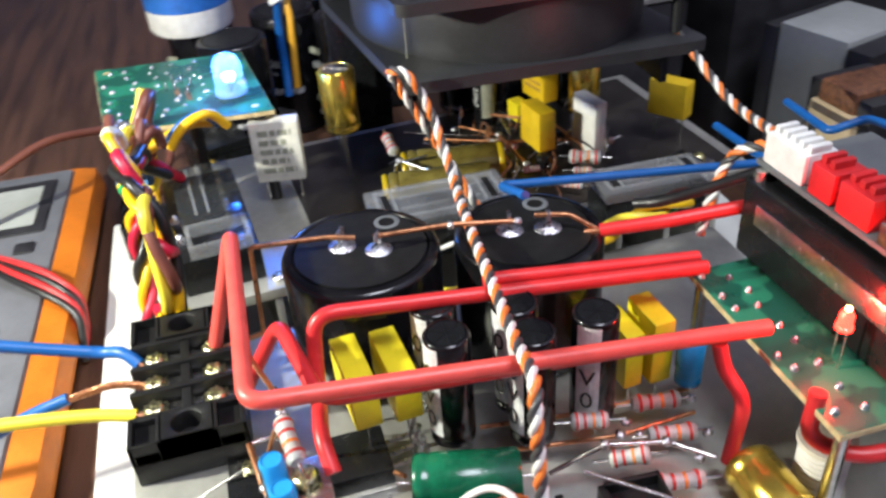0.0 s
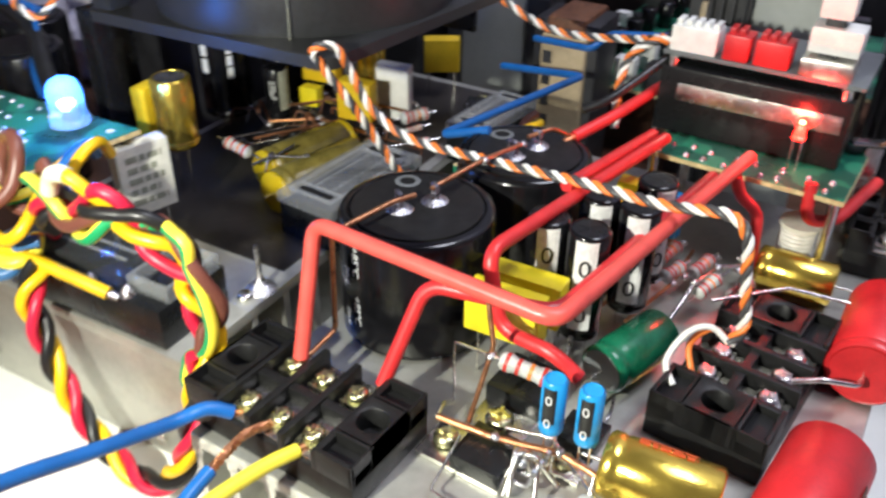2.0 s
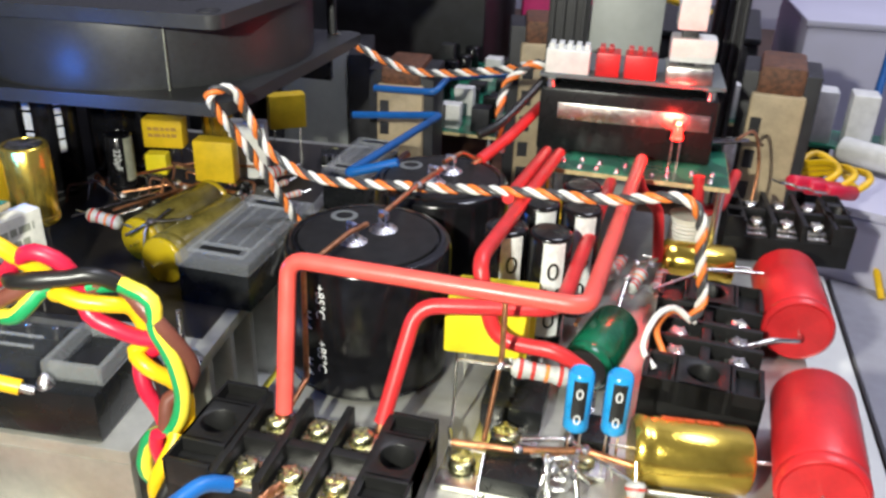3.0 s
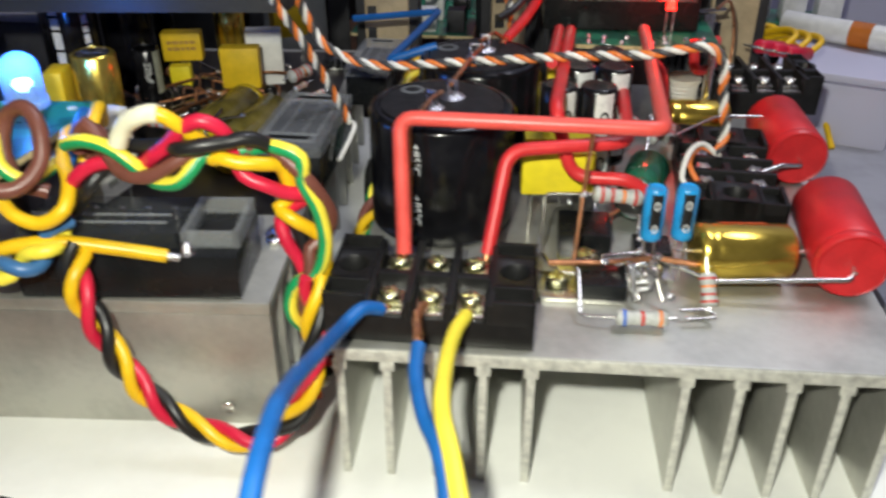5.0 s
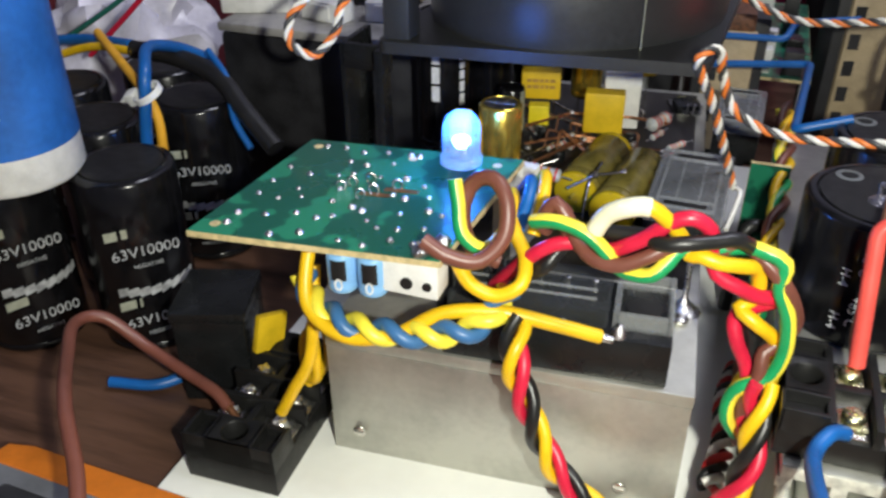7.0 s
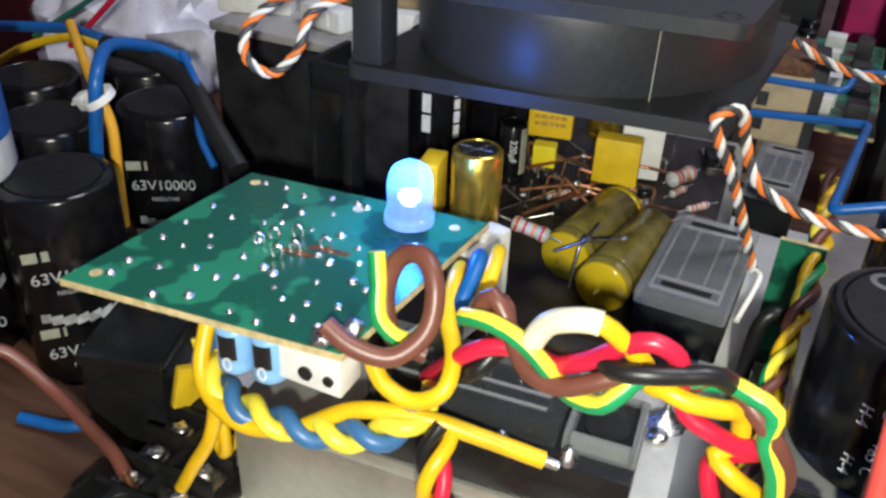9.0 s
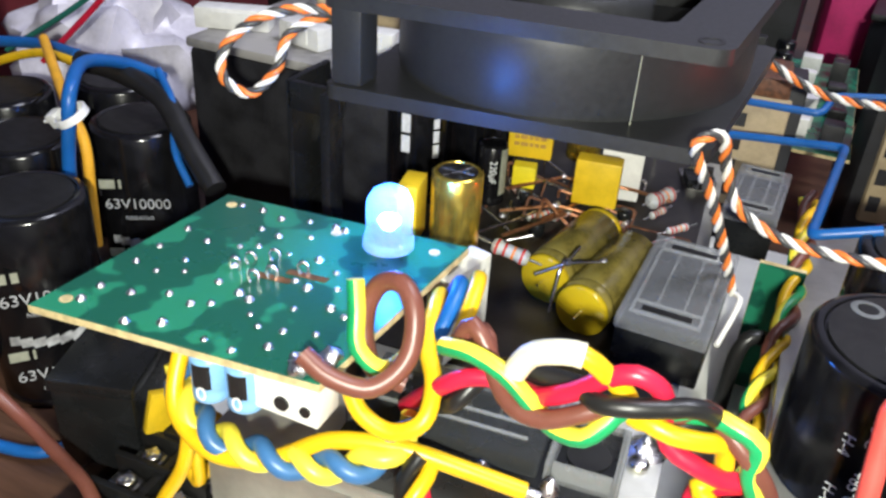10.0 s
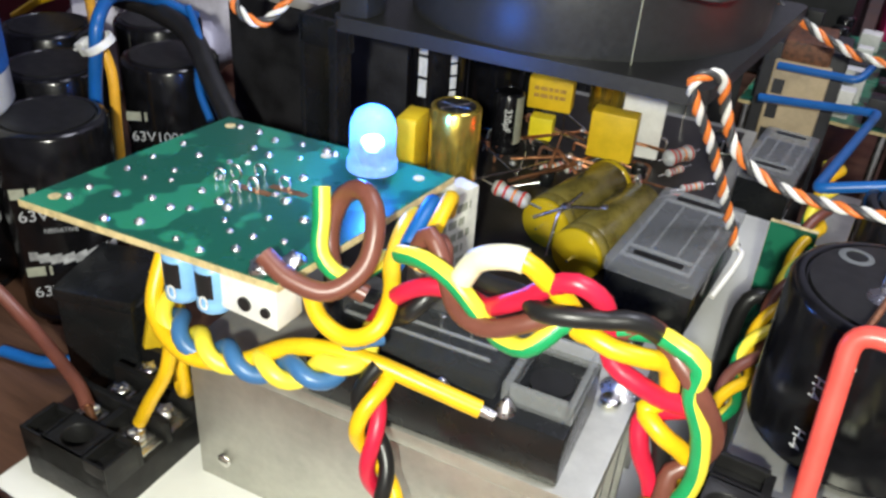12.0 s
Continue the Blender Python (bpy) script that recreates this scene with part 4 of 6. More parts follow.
box(bm, cc.x - 0.0080, cc.x + 0.0070, cc.y - 0.0035, cc.y + 0.0040, BZ - 0.0108, BZ - 0.0017, 0.0005)
part("housing", bm, WHITE, conn)
part("hole", rod(nb(), 0.0015, 0, 0.0006, 16, pose(cc.x - 0.0005, cc.y - 0.0034, BZ - 0.0074, 90)), W_BLACK, conn)
part("wire_hole", rod(nb(), 0.0011, 0, 0.0006, 16, pose(cc.x + 0.0045, cc.y - 0.0034, BZ - 0.0074, 90)), W_BLACK, conn)
for u, v in ((0.050, 0.030), (0.057, 0.052)):
    c = skew(u, v)
    tagged(part("board_standoff", rod(nb(), 0.0022, 0.0407 if c.x > -0.128 else -0.004, BZ - 0.0016, 14, Matrix.Translation(c)), DARK), "dark plastic standoff under the green board", "standoff")

LED_GLASS = glass("clear_lit_dome", (0.50, 0.60, 0.75), 0.27, 0.05)
LED_GLASS.node_tree.nodes["Principled BSDF"].inputs["Emission Color"].default_value = (0.06, 0.36, 1.0, 1)
LED_GLASS.node_tree.nodes["Principled BSDF"].inputs["Emission Strength"].default_value = 0.75
for p in ((0.0585, 0.0035), (0.0590, 0.0075), (0.0560, 0.0020)):
    c = skew(*p)
    bm = nb()
    bmesh.ops.create_icosphere(bm, subdivisions=2, radius=0.0021)
    for v in bm.verts:
        v.co *= 1 + 0.4 * noise.noise(v.co * 700 + c * 300)
        v.co.z *= 0.8
    bmesh.ops.translate(bm, vec=(c.x, c.y, BZ + 0.0008), verts=bm.verts)
    part("solder_lump", bm, SOLDER, board, "large lump of solder at the corner")

led = thing("led", "large clear dome LED glowing blue above the green board", "LED", pose(-0.1015, 0.0185, 0.0800))
part("dome", lathe(nb(), [(0, 0), (0.0056, 0), (0.0056, 0.0017), (0.0050, 0.0020), (0.0050, 0.0092), (0.0047, 0.0110), (0.0038, 0.0127), (0.0022, 0.0138), (0, 0.0142)], 32), LED_GLASS, led, "clear dome lit from inside")
part("chip_cup", lathe(nb(), [(0, 0.0042), (0.0016, 0.0042), (0.0026, 0.0060), (0.0022, 0.0068), (0.0008, 0.0062), (0, 0.0061)], 18), glow("lit_chip", (0.35, 0.80, 1.0), 9.0), led, "bright lit chip")
for x, h in ((-0.0022, 0.0052), (0.0, 0.0046), (0.0022, 0.0056)):
    part("lead_frame", box(nb(), x - 0.0007, x + 0.0007, -0.0006, 0.0006, 0.0004, h, 0.0002), STEEL, led, "bright metal lead frame")
for x in (-0.0032, -0.0012, 0.0012, 0.0032):
    part("leg", rod(nb(), 0.0003, -0.0034, 0.0005, 8, pose(x, 0, 0)), STEEL, led)

# white ceramic power resistor beside the board
cer = thing("power_resistor", "white ceramic block resistor with unreadable grey print", "resistor", pose(-0.0890, 0.0300, 0.0500, 0, 0, -12))
part("block", box(nb(), -0.0030, 0.0030, -0.0085, 0.0085, 0, 0.0230, 0.0006), CERAMIC, cer)
part("print", bars(nb(), pose(0.0030, 0, 0.0190, 90, 0, 90), 5, 0.0115, 0.0020, 0.0016, 0.0001, 0.002), INKGREY, cer, "lines of grey print")
for y in (-0.006, 0.006):
    part("leg", rod(nb(), 0.0004, -0.0084, 0.0003, 8, pose(0, y, 0)), STEEL, cer)


# ---- fan ----
FANM = Matrix(((0.9945, 0.055, 0, -0.1425), (0.1045, 0.9985, 0, 0.0575), (0, 0, 1, 0.0925), (0, 0, 0, 1)))
FS, FH = 0.0985, 0.0275


def fan_mesh(bm):
    bmesh.ops.transform(bm, matrix=FANM, verts=bm.verts)
    return bm


def rounded_square(r, s=FS):
    out = []
    for cx, cy, a0 in ((s - r, s - r, 0), (r, s - r, 90), (r, r, 180), (s - r, r, 270)):
        out += [(cx + r * math.cos(radians(a0 + k * 15)), cy + r * math.sin(radians(a0 + k * 15))) for k in range(7)]
    return out


def ring_plate(bm, z0, z1, hole):
    """A square flange with a round opening."""
    o = rounded_square(0.004)
    n = len(o)
    c = FS / 2
    inner = []
    for x, y in o:
        a = math.atan2(y - c, x - c)
        inner.append((c + hole * math.cos(a), c + hole * math.sin(a)))
    loops = [[bm.verts.new((x, y, z)) for x, y in pts] for pts, z in ((o, z0), (o, z1), (inner, z1), (inner, z0))]
    for i in range(4):
        A, B = loops[i], loops[(i + 1) % 4]
        for k in range(n):
            bm.faces.new((A[k], A[(k + 1) % n], B[(k + 1) % n], B[k]))
    return bm


fan = thing("cooling_fan", "square black plastic cooling fan lying flat over the circuit", "fan")
part("lower_flange", fan_mesh(ring_plate(nb(), 0, 0.0038, 0.0445)), FANBLACK, fan)
part("upper_flange", fan_mesh(ring_plate(nb(), FH - 0.0038, FH, 0.0445)), FANBLACK, fan)
bm = nb()
lathe(bm, [(0.0445, 0.0030), (0.0472, 0.0036), (0.0478, 0.007), (0.0478, FH - 0.007), (0.0472, FH - 0.0036), (0.0445, FH - 0.003)], 64, pose(FS / 2, FS / 2, 0))
part("barrel", fan_mesh(bm), FANBLACK, fan)
for cx in (0.006, FS - 0.006):
    for cy in (0.006, FS - 0.006):
        part("screw_hole", fan_mesh(lathe(nb(), [(0.0022, FH - 0.001), (0.0022, FH + 0.0002), (0.0031, FH + 0.0002), (0.0031, FH - 0.001)], 20, pose(cx, cy, 0))), DARK, fan)
        if cx > 0.05 and cy < 0.05:
            continue
        bm = nb()
        w = 0.0042 if cx < 0.05 else 0.0015
        sx = 0.0 if cx < 0.05 else -0.0035
        box(bm, cx + sx - w, cx + sx + w, cy - w, cy + w, 0.0037, FH - 0.0037, 0.0010)
        part("corner_post", fan_mesh(bm), FANBLACK, fan)
part("glue_thread", fan_mesh(rod(nb(), 0.00018, 0.0037, FH - 0.0037, 6, pose(FS - 0.0210, 0.0085, 0, 0, 0, 0))), INKGREY, fan, "thin pale thread of glue")
part("hub", fan_mesh(lathe(nb(), [(0.0185, 0.003), (0.0195, 0.005), (0.0195, FH - 0.004), (0.0175, FH - 0.0015), (0, FH - 0.0015)], 40, pose(FS / 2, FS / 2, 0))), FANBLACK, fan)
for k in range(7):
    bm = nb()
    a0 = 2 * math.pi * k / 7
    grid = []
    for i in range(6):
        r = 0.019 + i * 0.0048
        row = []
        for j in range(5):
            a = a0 + (j / 4) * 0.72 + 0.01 * i * i
            row.append(bm.verts.new((FS / 2 + r * math.cos(a), FS / 2 + r * math.sin(a), FH - 0.004 - j / 4 * 0.016)))
        grid.append(row)
    for i in range(5):
        for j in range(4):
            bm.faces.new((grid[i][j], grid[i + 1][j], grid[i + 1][j + 1], grid[i][j + 1]))
    bmesh.ops.solidify(bm, geom=bm.faces, thickness=0.0011)
    part("blade", fan_mesh(bm), FANBLACK, fan)
for k in range(3):
    bm = nb()
    box(bm, 0.018, 0.046, -0.002, 0.002, 0.0, 0.003, 0.0004, Matrix.Translation((FS / 2, FS / 2, 0)) @ pose(0, 0, 0, 0, 0, 120 * k + 20))
    part("strut", fan_mesh(bm), FANBLACK, fan)

brk = thing("fan_bracket", "black metal legs holding the fan over the heat sink", "bracket")
for (x0, x1, y0, y1, zb) in ((-0.1440, -0.1410, 0.0590, 0.0660, -0.004), (-0.1580, -0.1560, 0.0640, 0.0850, -0.004), (-0.1440, -0.1410, 0.1100, 0.1180, -0.004), (-0.1280, -0.1180, 0.1515, 0.1540, 0.0407)):
    part("leg", box(nb(), x0, x1, y0, y1, zb, 0.0924, 0.0006), EPOXY, brk)
part("cross_bar", box(nb(), -0.1280, -0.0480, 0.1545, 0.1570, 0.0800, 0.0922, 0.0005), EPOXY, brk)
part("side_plate", box(nb(), -0.1575, -0.1405, 0.0640, 0.0665, 0.0840, 0.0922, 0.0005), EPOXY, brk)


# ---- red feed wires ----
R = 0.0019
wire([(0.0000, 0.0010, 0.0520), (-0.0020, 0.0115, 0.0838), (0.0608, 0.0100, 0.0841), (0.0672, 0.1195, 0.0760)], R, W_CORAL, "feed_wire", "stiff coral-red wire bent from the terminal block over the circuit", False, 0.0042, bare=0.003)
wire([(0.0205, 0.0060, 0.0500), (0.0243, 0.0185, 0.0732), (0.0545, 0.0240, 0.0745), (0.0590, 0.1150, 0.0690)], 0.0018, W_RED, "feed_wire", "stiff red wire bent from the terminal block under the coral wire", False, 0.005, bare=0.003)
wire([(0.0616, 0.0235, 0.0600), (0.0555, 0.0225, 0.0648), (0.0408, 0.0242, 0.0640), (0.0357, 0.0262, 0.0820), (0.0420, 0.1195, 0.0750)], 0.0018, W_RED, "feed_wire", "stiff red wire bent over the yellow capacitors", False, 0.0055)
wire([(0.0350, 0.0660, 0.0805), (0.0380, 0.1195, 0.0752)], 0.0017, W_RED, "feed_wire", "straight red wire lying beside another red wire", False)
wire([(0.0200, 0.1020, 0.0762), (0.0260, 0.1180, 0.0790), (0.0330, 0.1480, 0.0830)], 0.0018, W_RED, "feed_wire", "short red wire soldered to bare copper", False, bare=0.004)
wire([(0.0670, 0.1080, 0.0745), (0.0690, 0.1085, 0.0690), (0.0745, 0.1110, 0.0640), (0.0765, 0.1080, 0.0480)], 0.0017, W_RED, "feed_wire", "short red wire dropping to the gold capacitor", False)
wire([(0.0850, 0.1195, 0.0730), (0.0860, 0.1180, 0.0620), (0.0930, 0.1240, 0.0610), (0.0990, 0.1500, 0.0640)], 0.0018, W_RED, "feed_wire", "red wire bent under the indicator board", False)
wire([(0.0350, 0.1440, 0.0950), (0.0240, 0.1200, 0.0840), (0.0170, 0.1130, 0.0800)], 0.0014, W_BLACK, "feed_wire", "black sleeved wire behind the red wires", True)

# ---- supply wires from the terminal block to the front ----
wire([(-0.0025, -0.0195, 0.0490), (-0.0060, -0.0235, 0.0515), (-0.0095, -0.0310, 0.0510), (-0.0102, -0.0500, 0.0580), (-0.0098, -0.0660, 0.0650), (-0.0080, -0.0830, 0.0715), (-0.0060, -0.1030, 0.0690), (-0.0040, -0.1250, 0.0450), (-0.0100, -0.1600, 0.0100), (-0.0300, -0.2500, -0.0020)], 0.0017, W_BLUE, "supply_wire", "blue wire clamped in the terminal block and arching forward", bare=0.004)
wire([(0.0085, -0.0360, 0.0520), (0.0090, -0.0440, 0.0503), (0.0118, -0.0540, 0.0488), (0.0170, -0.0660, 0.0455), (0.0200, -0.0900, 0.0340), (0.0200, -0.1300, 0.0060), (0.0200, -0.2000, -0.0020)], 0.0016, W_BLUE, "supply_wire", "blue wire with a long stripped copper end")
twist([(0.0075, -0.0175, 0.0495), (0.0068, -0.0240, 0.0515), (0.0075, -0.0300, 0.0520), (0.0086, -0.0370, 0.0518)], [("strand", COPPER)] * 4, 0.0007, 0.006, 0.0005, "copper_strands", "twisted bare copper strands at the wire end")
wire([(0.0172, -0.0200, 0.0490), (0.0155, -0.0290, 0.0505), (0.0150, -0.0440, 0.0530), (0.0162, -0.0600, 0.0555), (0.0195, -0.0720, 0.0540), (0.0240, -0.0900, 0.0470), (0.0300, -0.1200, 0.0250), (0.0300, -0.1700, -0.0010), (0.0400, -0.2600, -0.0020)], 0.0017, W_LEMON, "supply_wire", "yellow wire clamped in the terminal block and arching forward", bare=0.003)

# ---- twisted bundle from the green board ----
YG = (W_LEMON, W_GREEN)
bundle = thing("wire_bundle", "loose twist of brown, yellow, striped, red and black wires", "wire")
part("red_strand", sweep(nb(), curve_points([(-0.0850, -0.0040, 0.0590), (-0.0750, -0.0130, 0.0740), (-0.0690, -0.0130, 0.0790), (-0.0630, -0.0120, 0.0800), (-0.0570, -0.0130, 0.0800), (-0.0530, -0.0150, 0.0830), (-0.0490, -0.0150, 0.0860), (-0.0450, -0.0150, 0.0900), (-0.0410, -0.0150, 0.0920), (-0.0370, -0.0130, 0.0890), (-0.0360, -0.0110, 0.0830), (-0.0340, -0.0120, 0.0780), (-0.0300, -0.0120, 0.0760), (-0.0250, -0.0100, 0.0730), (-0.0210, -0.0070, 0.0710), (-0.0280, -0.0060, 0.0650), (-0.0270, -0.0080, 0.0590), (-0.0240, -0.0080, 0.0530), (-0.0220, -0.0090, 0.0450), (-0.0220, -0.0130, 0.0400), (-0.0190, -0.0130, 0.0310)]), 0.0017, 12), [W_CRIM], bundle)
part("black_strand", sweep(nb(), curve_points([(-0.0790, -0.0070, 0.0640), (-0.0710, -0.0140, 0.0730), (-0.0680, -0.0110, 0.0770), (-0.0620, -0.0110, 0.0830), (-0.0560, -0.0120, 0.0840), (-0.0500, -0.0130, 0.0850), (-0.0460, -0.0170, 0.0860), (-0.0410, -0.0170, 0.0870), (-0.0350, -0.0140, 0.0870), (-0.0310, -0.0120, 0.0870), (-0.0260, -0.0070, 0.0810), (-0.0240, -0.0060, 0.0750), (-0.0270, -0.0060, 0.0670), (-0.0240, -0.0060, 0.0600), (-0.0220, -0.0080, 0.0480), (-0.0200, -0.0100, 0.0280)]), 0.0017, 12), [W_BLACK], bundle)
line = curve_points([(-0.0600, -0.0160, 0.0860), (-0.0580, -0.0160, 0.0900), (-0.0540, -0.0170, 0.0930), (-0.0490, -0.0170, 0.0940), (-0.0450, -0.0150, 0.0900), (-0.0420, -0.0120, 0.0850), (-0.0400, -0.0130, 0.0820), (-0.0380, -0.0140, 0.0830), (-0.0340, -0.0140, 0.0820), (-0.0290, -0.0120, 0.0810), (-0.0260, -0.0090, 0.0790), (-0.0250, -0.0070, 0.0710), (-0.0280, -0.0080, 0.0680), (-0.0240, -0.0100, 0.0660), (-0.0190, -0.0070, 0.0600), (-0.0180, -0.0080, 0.0520), (-0.0200, -0.0100, 0.0440), (-0.0180, -0.0120, 0.0400), (-0.0200, -0.0100, 0.0290)])
part("yellow_strand", sweep(nb(), line, 0.0017, 12), [W_YEL], bundle)
part("tape", sweep(nb(), line[:9], 0.0021, 14), [CREAM], bundle, "pale tape round the wire end")
part("striped_strand", sweep(nb(), curve_points([(-0.0740, -0.0130, 0.0840), (-0.0720, -0.0140, 0.0850), (-0.0680, -0.0150, 0.0860), (-0.0620, -0.0160, 0.0850), (-0.0570, -0.0160, 0.0810), (-0.0550, -0.0140, 0.0770), (-0.0520, -0.0160, 0.0770), (-0.0470, -0.0170, 0.0780), (-0.0440, -0.0150, 0.0810), (-0.0420, -0.0130, 0.0830), (-0.0350, -0.0100, 0.0830), (-0.0290, -0.0090, 0.0840), (-0.0250, -0.0100, 0.0840), (-0.0210, -0.0100, 0.0820), (-0.0210, -0.0100, 0.0760), (-0.0180, -0.0100, 0.0690), (-0.0170, -0.0100, 0.0600), (-0.0190, -0.0110, 0.0530), (-0.0240, -0.0120, 0.0500), (-0.0260, -0.0120, 0.0460), (-0.0260, -0.0130, 0.0410), (-0.0230, -0.0100, 0.0340)]), 0.0017, 12, 3, 4, -0.45), YG, bundle, "yellow and green striped insulation")
part("brown_strand", sweep(nb(), curve_points([(-0.0730, -0.0100, 0.0810), (-0.0720, -0.0100, 0.0850), (-0.0700, -0.0100, 0.0880), (-0.0670, -0.0110, 0.0850), (-0.0640, -0.0130, 0.0810), (-0.0600, -0.0160, 0.0790), (-0.0540, -0.0170, 0.0790), (-0.0480, -0.0160, 0.0820), (-0.0440, -0.0140, 0.0840), (-0.0400, -0.0120, 0.0820), (-0.0350, -0.0100, 0.0820), (-0.0300, -0.0090, 0.0850), (-0.0260, -0.0090, 0.0820), (-0.0220, -0.0100, 0.0790), (-0.0180, -0.0090, 0.0730), (-0.0160, -0.0070, 0.0660), (-0.0180, -0.0070, 0.0600), (-0.0210, -0.0090, 0.0580), (-0.0210, -0.0110, 0.0530), (-0.0230, -0.0120, 0.0440), (-0.0220, -0.0090, 0.0310)]), 0.0017, 12), [W_BROWN], bundle)
wire([(-0.0967, -0.0227, 0.0803), (-0.0912, -0.0227, 0.0773), (-0.0842, -0.0202, 0.0758), (-0.0802, -0.0147, 0.0798), (-0.0812, -0.0102, 0.0868), (-0.0852, -0.0077, 0.0903), (-0.0902, -0.0072, 0.0878), (-0.0917, -0.0097, 0.0808), (-0.0882, -0.0127, 0.0738), (-0.0822, -0.0112, 0.0708)], 0.0019, W_BROWN, "looped_wire", "brown wire soldered to the board corner and looped upright")
ob = thing("looped_wire", "yellow and green striped wire looped beside the brown wire", "wire")
part("insulation", sweep(nb(), curve_points([(-0.0937, -0.0095, 0.0895), (-0.0922, -0.0115, 0.0845), (-0.0902, -0.0145, 0.0785), (-0.0852, -0.0130, 0.0745), (-0.0822, -0.0040, 0.0755)]), 0.0017, 12, 4, 0, -1.3), YG, ob)
wire([(-0.0905, -0.0180, 0.0735), (-0.0862, -0.0205, 0.0695), (-0.0800, -0.0205, 0.0675), (-0.0748, -0.0185, 0.0705), (-0.0755, -0.0130, 0.0745), (-0.0800, -0.0060, 0.0765), (-0.0830, 0.0030, 0.0790), (-0.0850, 0.0100, 0.0775)], 0.0017, W_YEL, "looped_wire", "yellow wire hanging in a loop under the bundle")
wire([(-0.0830, 0.0125, 0.0775), (-0.0800, 0.0080, 0.0830), (-0.0790, 0.0010, 0.0810), (-0.0800, -0.0060, 0.0740)], 0.0016, W_BLUE, "looped_wire", "blue wire coming off the green board")
wire([(-0.0800, 0.0150, 0.0775), (-0.0770, 0.0100, 0.0840), (-0.0755, 0.0020, 0.0820), (-0.0760, -0.0040, 0.0750)], 0.0016, W_YEL, "looped_wire", "yellow wire coming off the green board")
wire([(-0.0730, -0.0060, 0.0780), (-0.0705, -0.0065, 0.0840), (-0.0680, -0.0085, 0.0850), (-0.0660, -0.0120, 0.0810)], 0.0018, W_BROWN, "looped_wire", "brown wire end bent over the bundle")
# loop of three wires resting on the sheet
twist([(-0.0760, -0.0150, 0.0590), (-0.0755, -0.0200, 0.0530), (-0.0735, -0.0215, 0.0460), (-0.0695, -0.0225, 0.0350), (-0.0620, -0.0235, 0.0215), (-0.0500, -0.0245, 0.0125), (-0.0370, -0.0245, 0.0095), (-0.0260, -0.0225, 0.0160), (-0.0200, -0.0200, 0.0300), (-0.0195, -0.0160, 0.0420), (-0.0200, -0.0120, 0.0520)],
      [("red_strand", W_CRIM), ("yellow_strand", W_YEL), ("black_strand", W_BLACK)], 0.0020, 0.027, 0.0016, "wire_loop", "loop of twisted red, yellow and black wires", loosen=0.3, phase=0.5)
twist([(-0.0220, -0.0090, 0.0480), (-0.0225, -0.0060, 0.0400), (-0.0215, -0.0010, 0.0320), (-0.0210, 0.0150, 0.0250), (-0.0200, 0.0500, 0.0300), (-0.0170, 0.0900, 0.0400), (-0.0160, 0.1200, 0.0480), (-0.0170, 0.1500, 0.0550)],
      [("brown_strand", W_BROWN), ("yellow_strand", W_YEL), ("striped_strand", YG)], 0.0021, 0.030, 0.0015, "wire_bundle", "brown, yellow and striped wires running back between the heat sinks", loosen=0.3)
# yellow and blue pair along the front of the sink
twist([(-0.1330, -0.0140, 0.0582), (-0.1290, -0.0190, 0.0557), (-0.1180, -0.0240, 0.0537), (-0.1050, -0.0245, 0.0537), (-0.0920, -0.0225, 0.0552), (-0.0830, -0.0190, 0.0582), (-0.0790, -0.0120, 0.0642)],
      [("yellow_strand", W_LEMON), ("blue_strand", wire_mat("dull_blue_wire", (0.045, 0.15, 0.34)))], 0.0019, 0.0145, 0.0018, "wire_pair", "yellow and blue wires twisted together along the heat sink")
wire([(-0.0570, -0.0095, 0.0537), (-0.0680, -0.0130, 0.0572), (-0.0800, -0.0165, 0.0602), (-0.0930, -0.0200, 0.0592), (-0.1040, -0.0245, 0.0532), (-0.1160, -0.0265, 0.0512), (-0.1270, -0.0235, 0.0552), (-0.1300, -0.0170, 0.0642), (-0.1290, -0.0120, 0.0712)], 0.0018, W_YEL, "signal_wire", "yellow wire laid over the pair and soldered to the black relay", tip=SOLDER, bare=0.003)
wire([(-0.1405, -0.0215, 0.0150), (-0.1360, -0.0210, 0.0240), (-0.1310, -0.0190, 0.0350), (-0.1300, -0.0160, 0.0500), (-0.1310, -0.0120, 0.0600)], 0.0017, W_YEL, "signal_wire", "yellow wire rising from the low terminal block")
wire([(-0.1390, -0.0080, 0.0150), (-0.1330, -0.0060, 0.0240), (-0.1350, -0.0030, 0.0330), (-0.1400, -0.0050, 0.0300), (-0.1380, -0.0100, 0.0220), (-0.1330, -0.0130, 0.0230), (-0.1325, -0.0140, 0.0420)], 0.0016, W_YEL, "signal_wire", "yellow wire curled behind the low terminal block")

# ---- orange and white fan leads ----
OW = [("orange_strand", W_ORANGE), ("white_strand", W_WHITE), ("grey_strand", W_GREY)]
twist([(-0.0320, 0.0880, 0.0500), (-0.0350, 0.0840, 0.0600), (-0.0415, 0.0740, 0.0810), (-0.0475, 0.0665, 0.0960), (-0.0465, 0.0650, 0.1005), (-0.0425, 0.0690, 0.1000), (-0.0405, 0.0735, 0.0910), (-0.0350, 0.0760, 0.0800), (-0.0200, 0.0750, 0.0750), (0.0060, 0.0710, 0.0780), (0.0400, 0.0665, 0.0825), (0.0610, 0.0640, 0.0845), (0.0770, 0.0620, 0.0880), (0.0825, 0.0602, 0.0845), (0.0842, 0.0602, 0.0740), (0.0865, 0.0598, 0.0625), (0.0845, 0.0575, 0.0575)],
      OW, 0.00080, 0.0092, 0.00074, "twisted_lead", "thin orange, white and grey leads twisted together across the circuit")
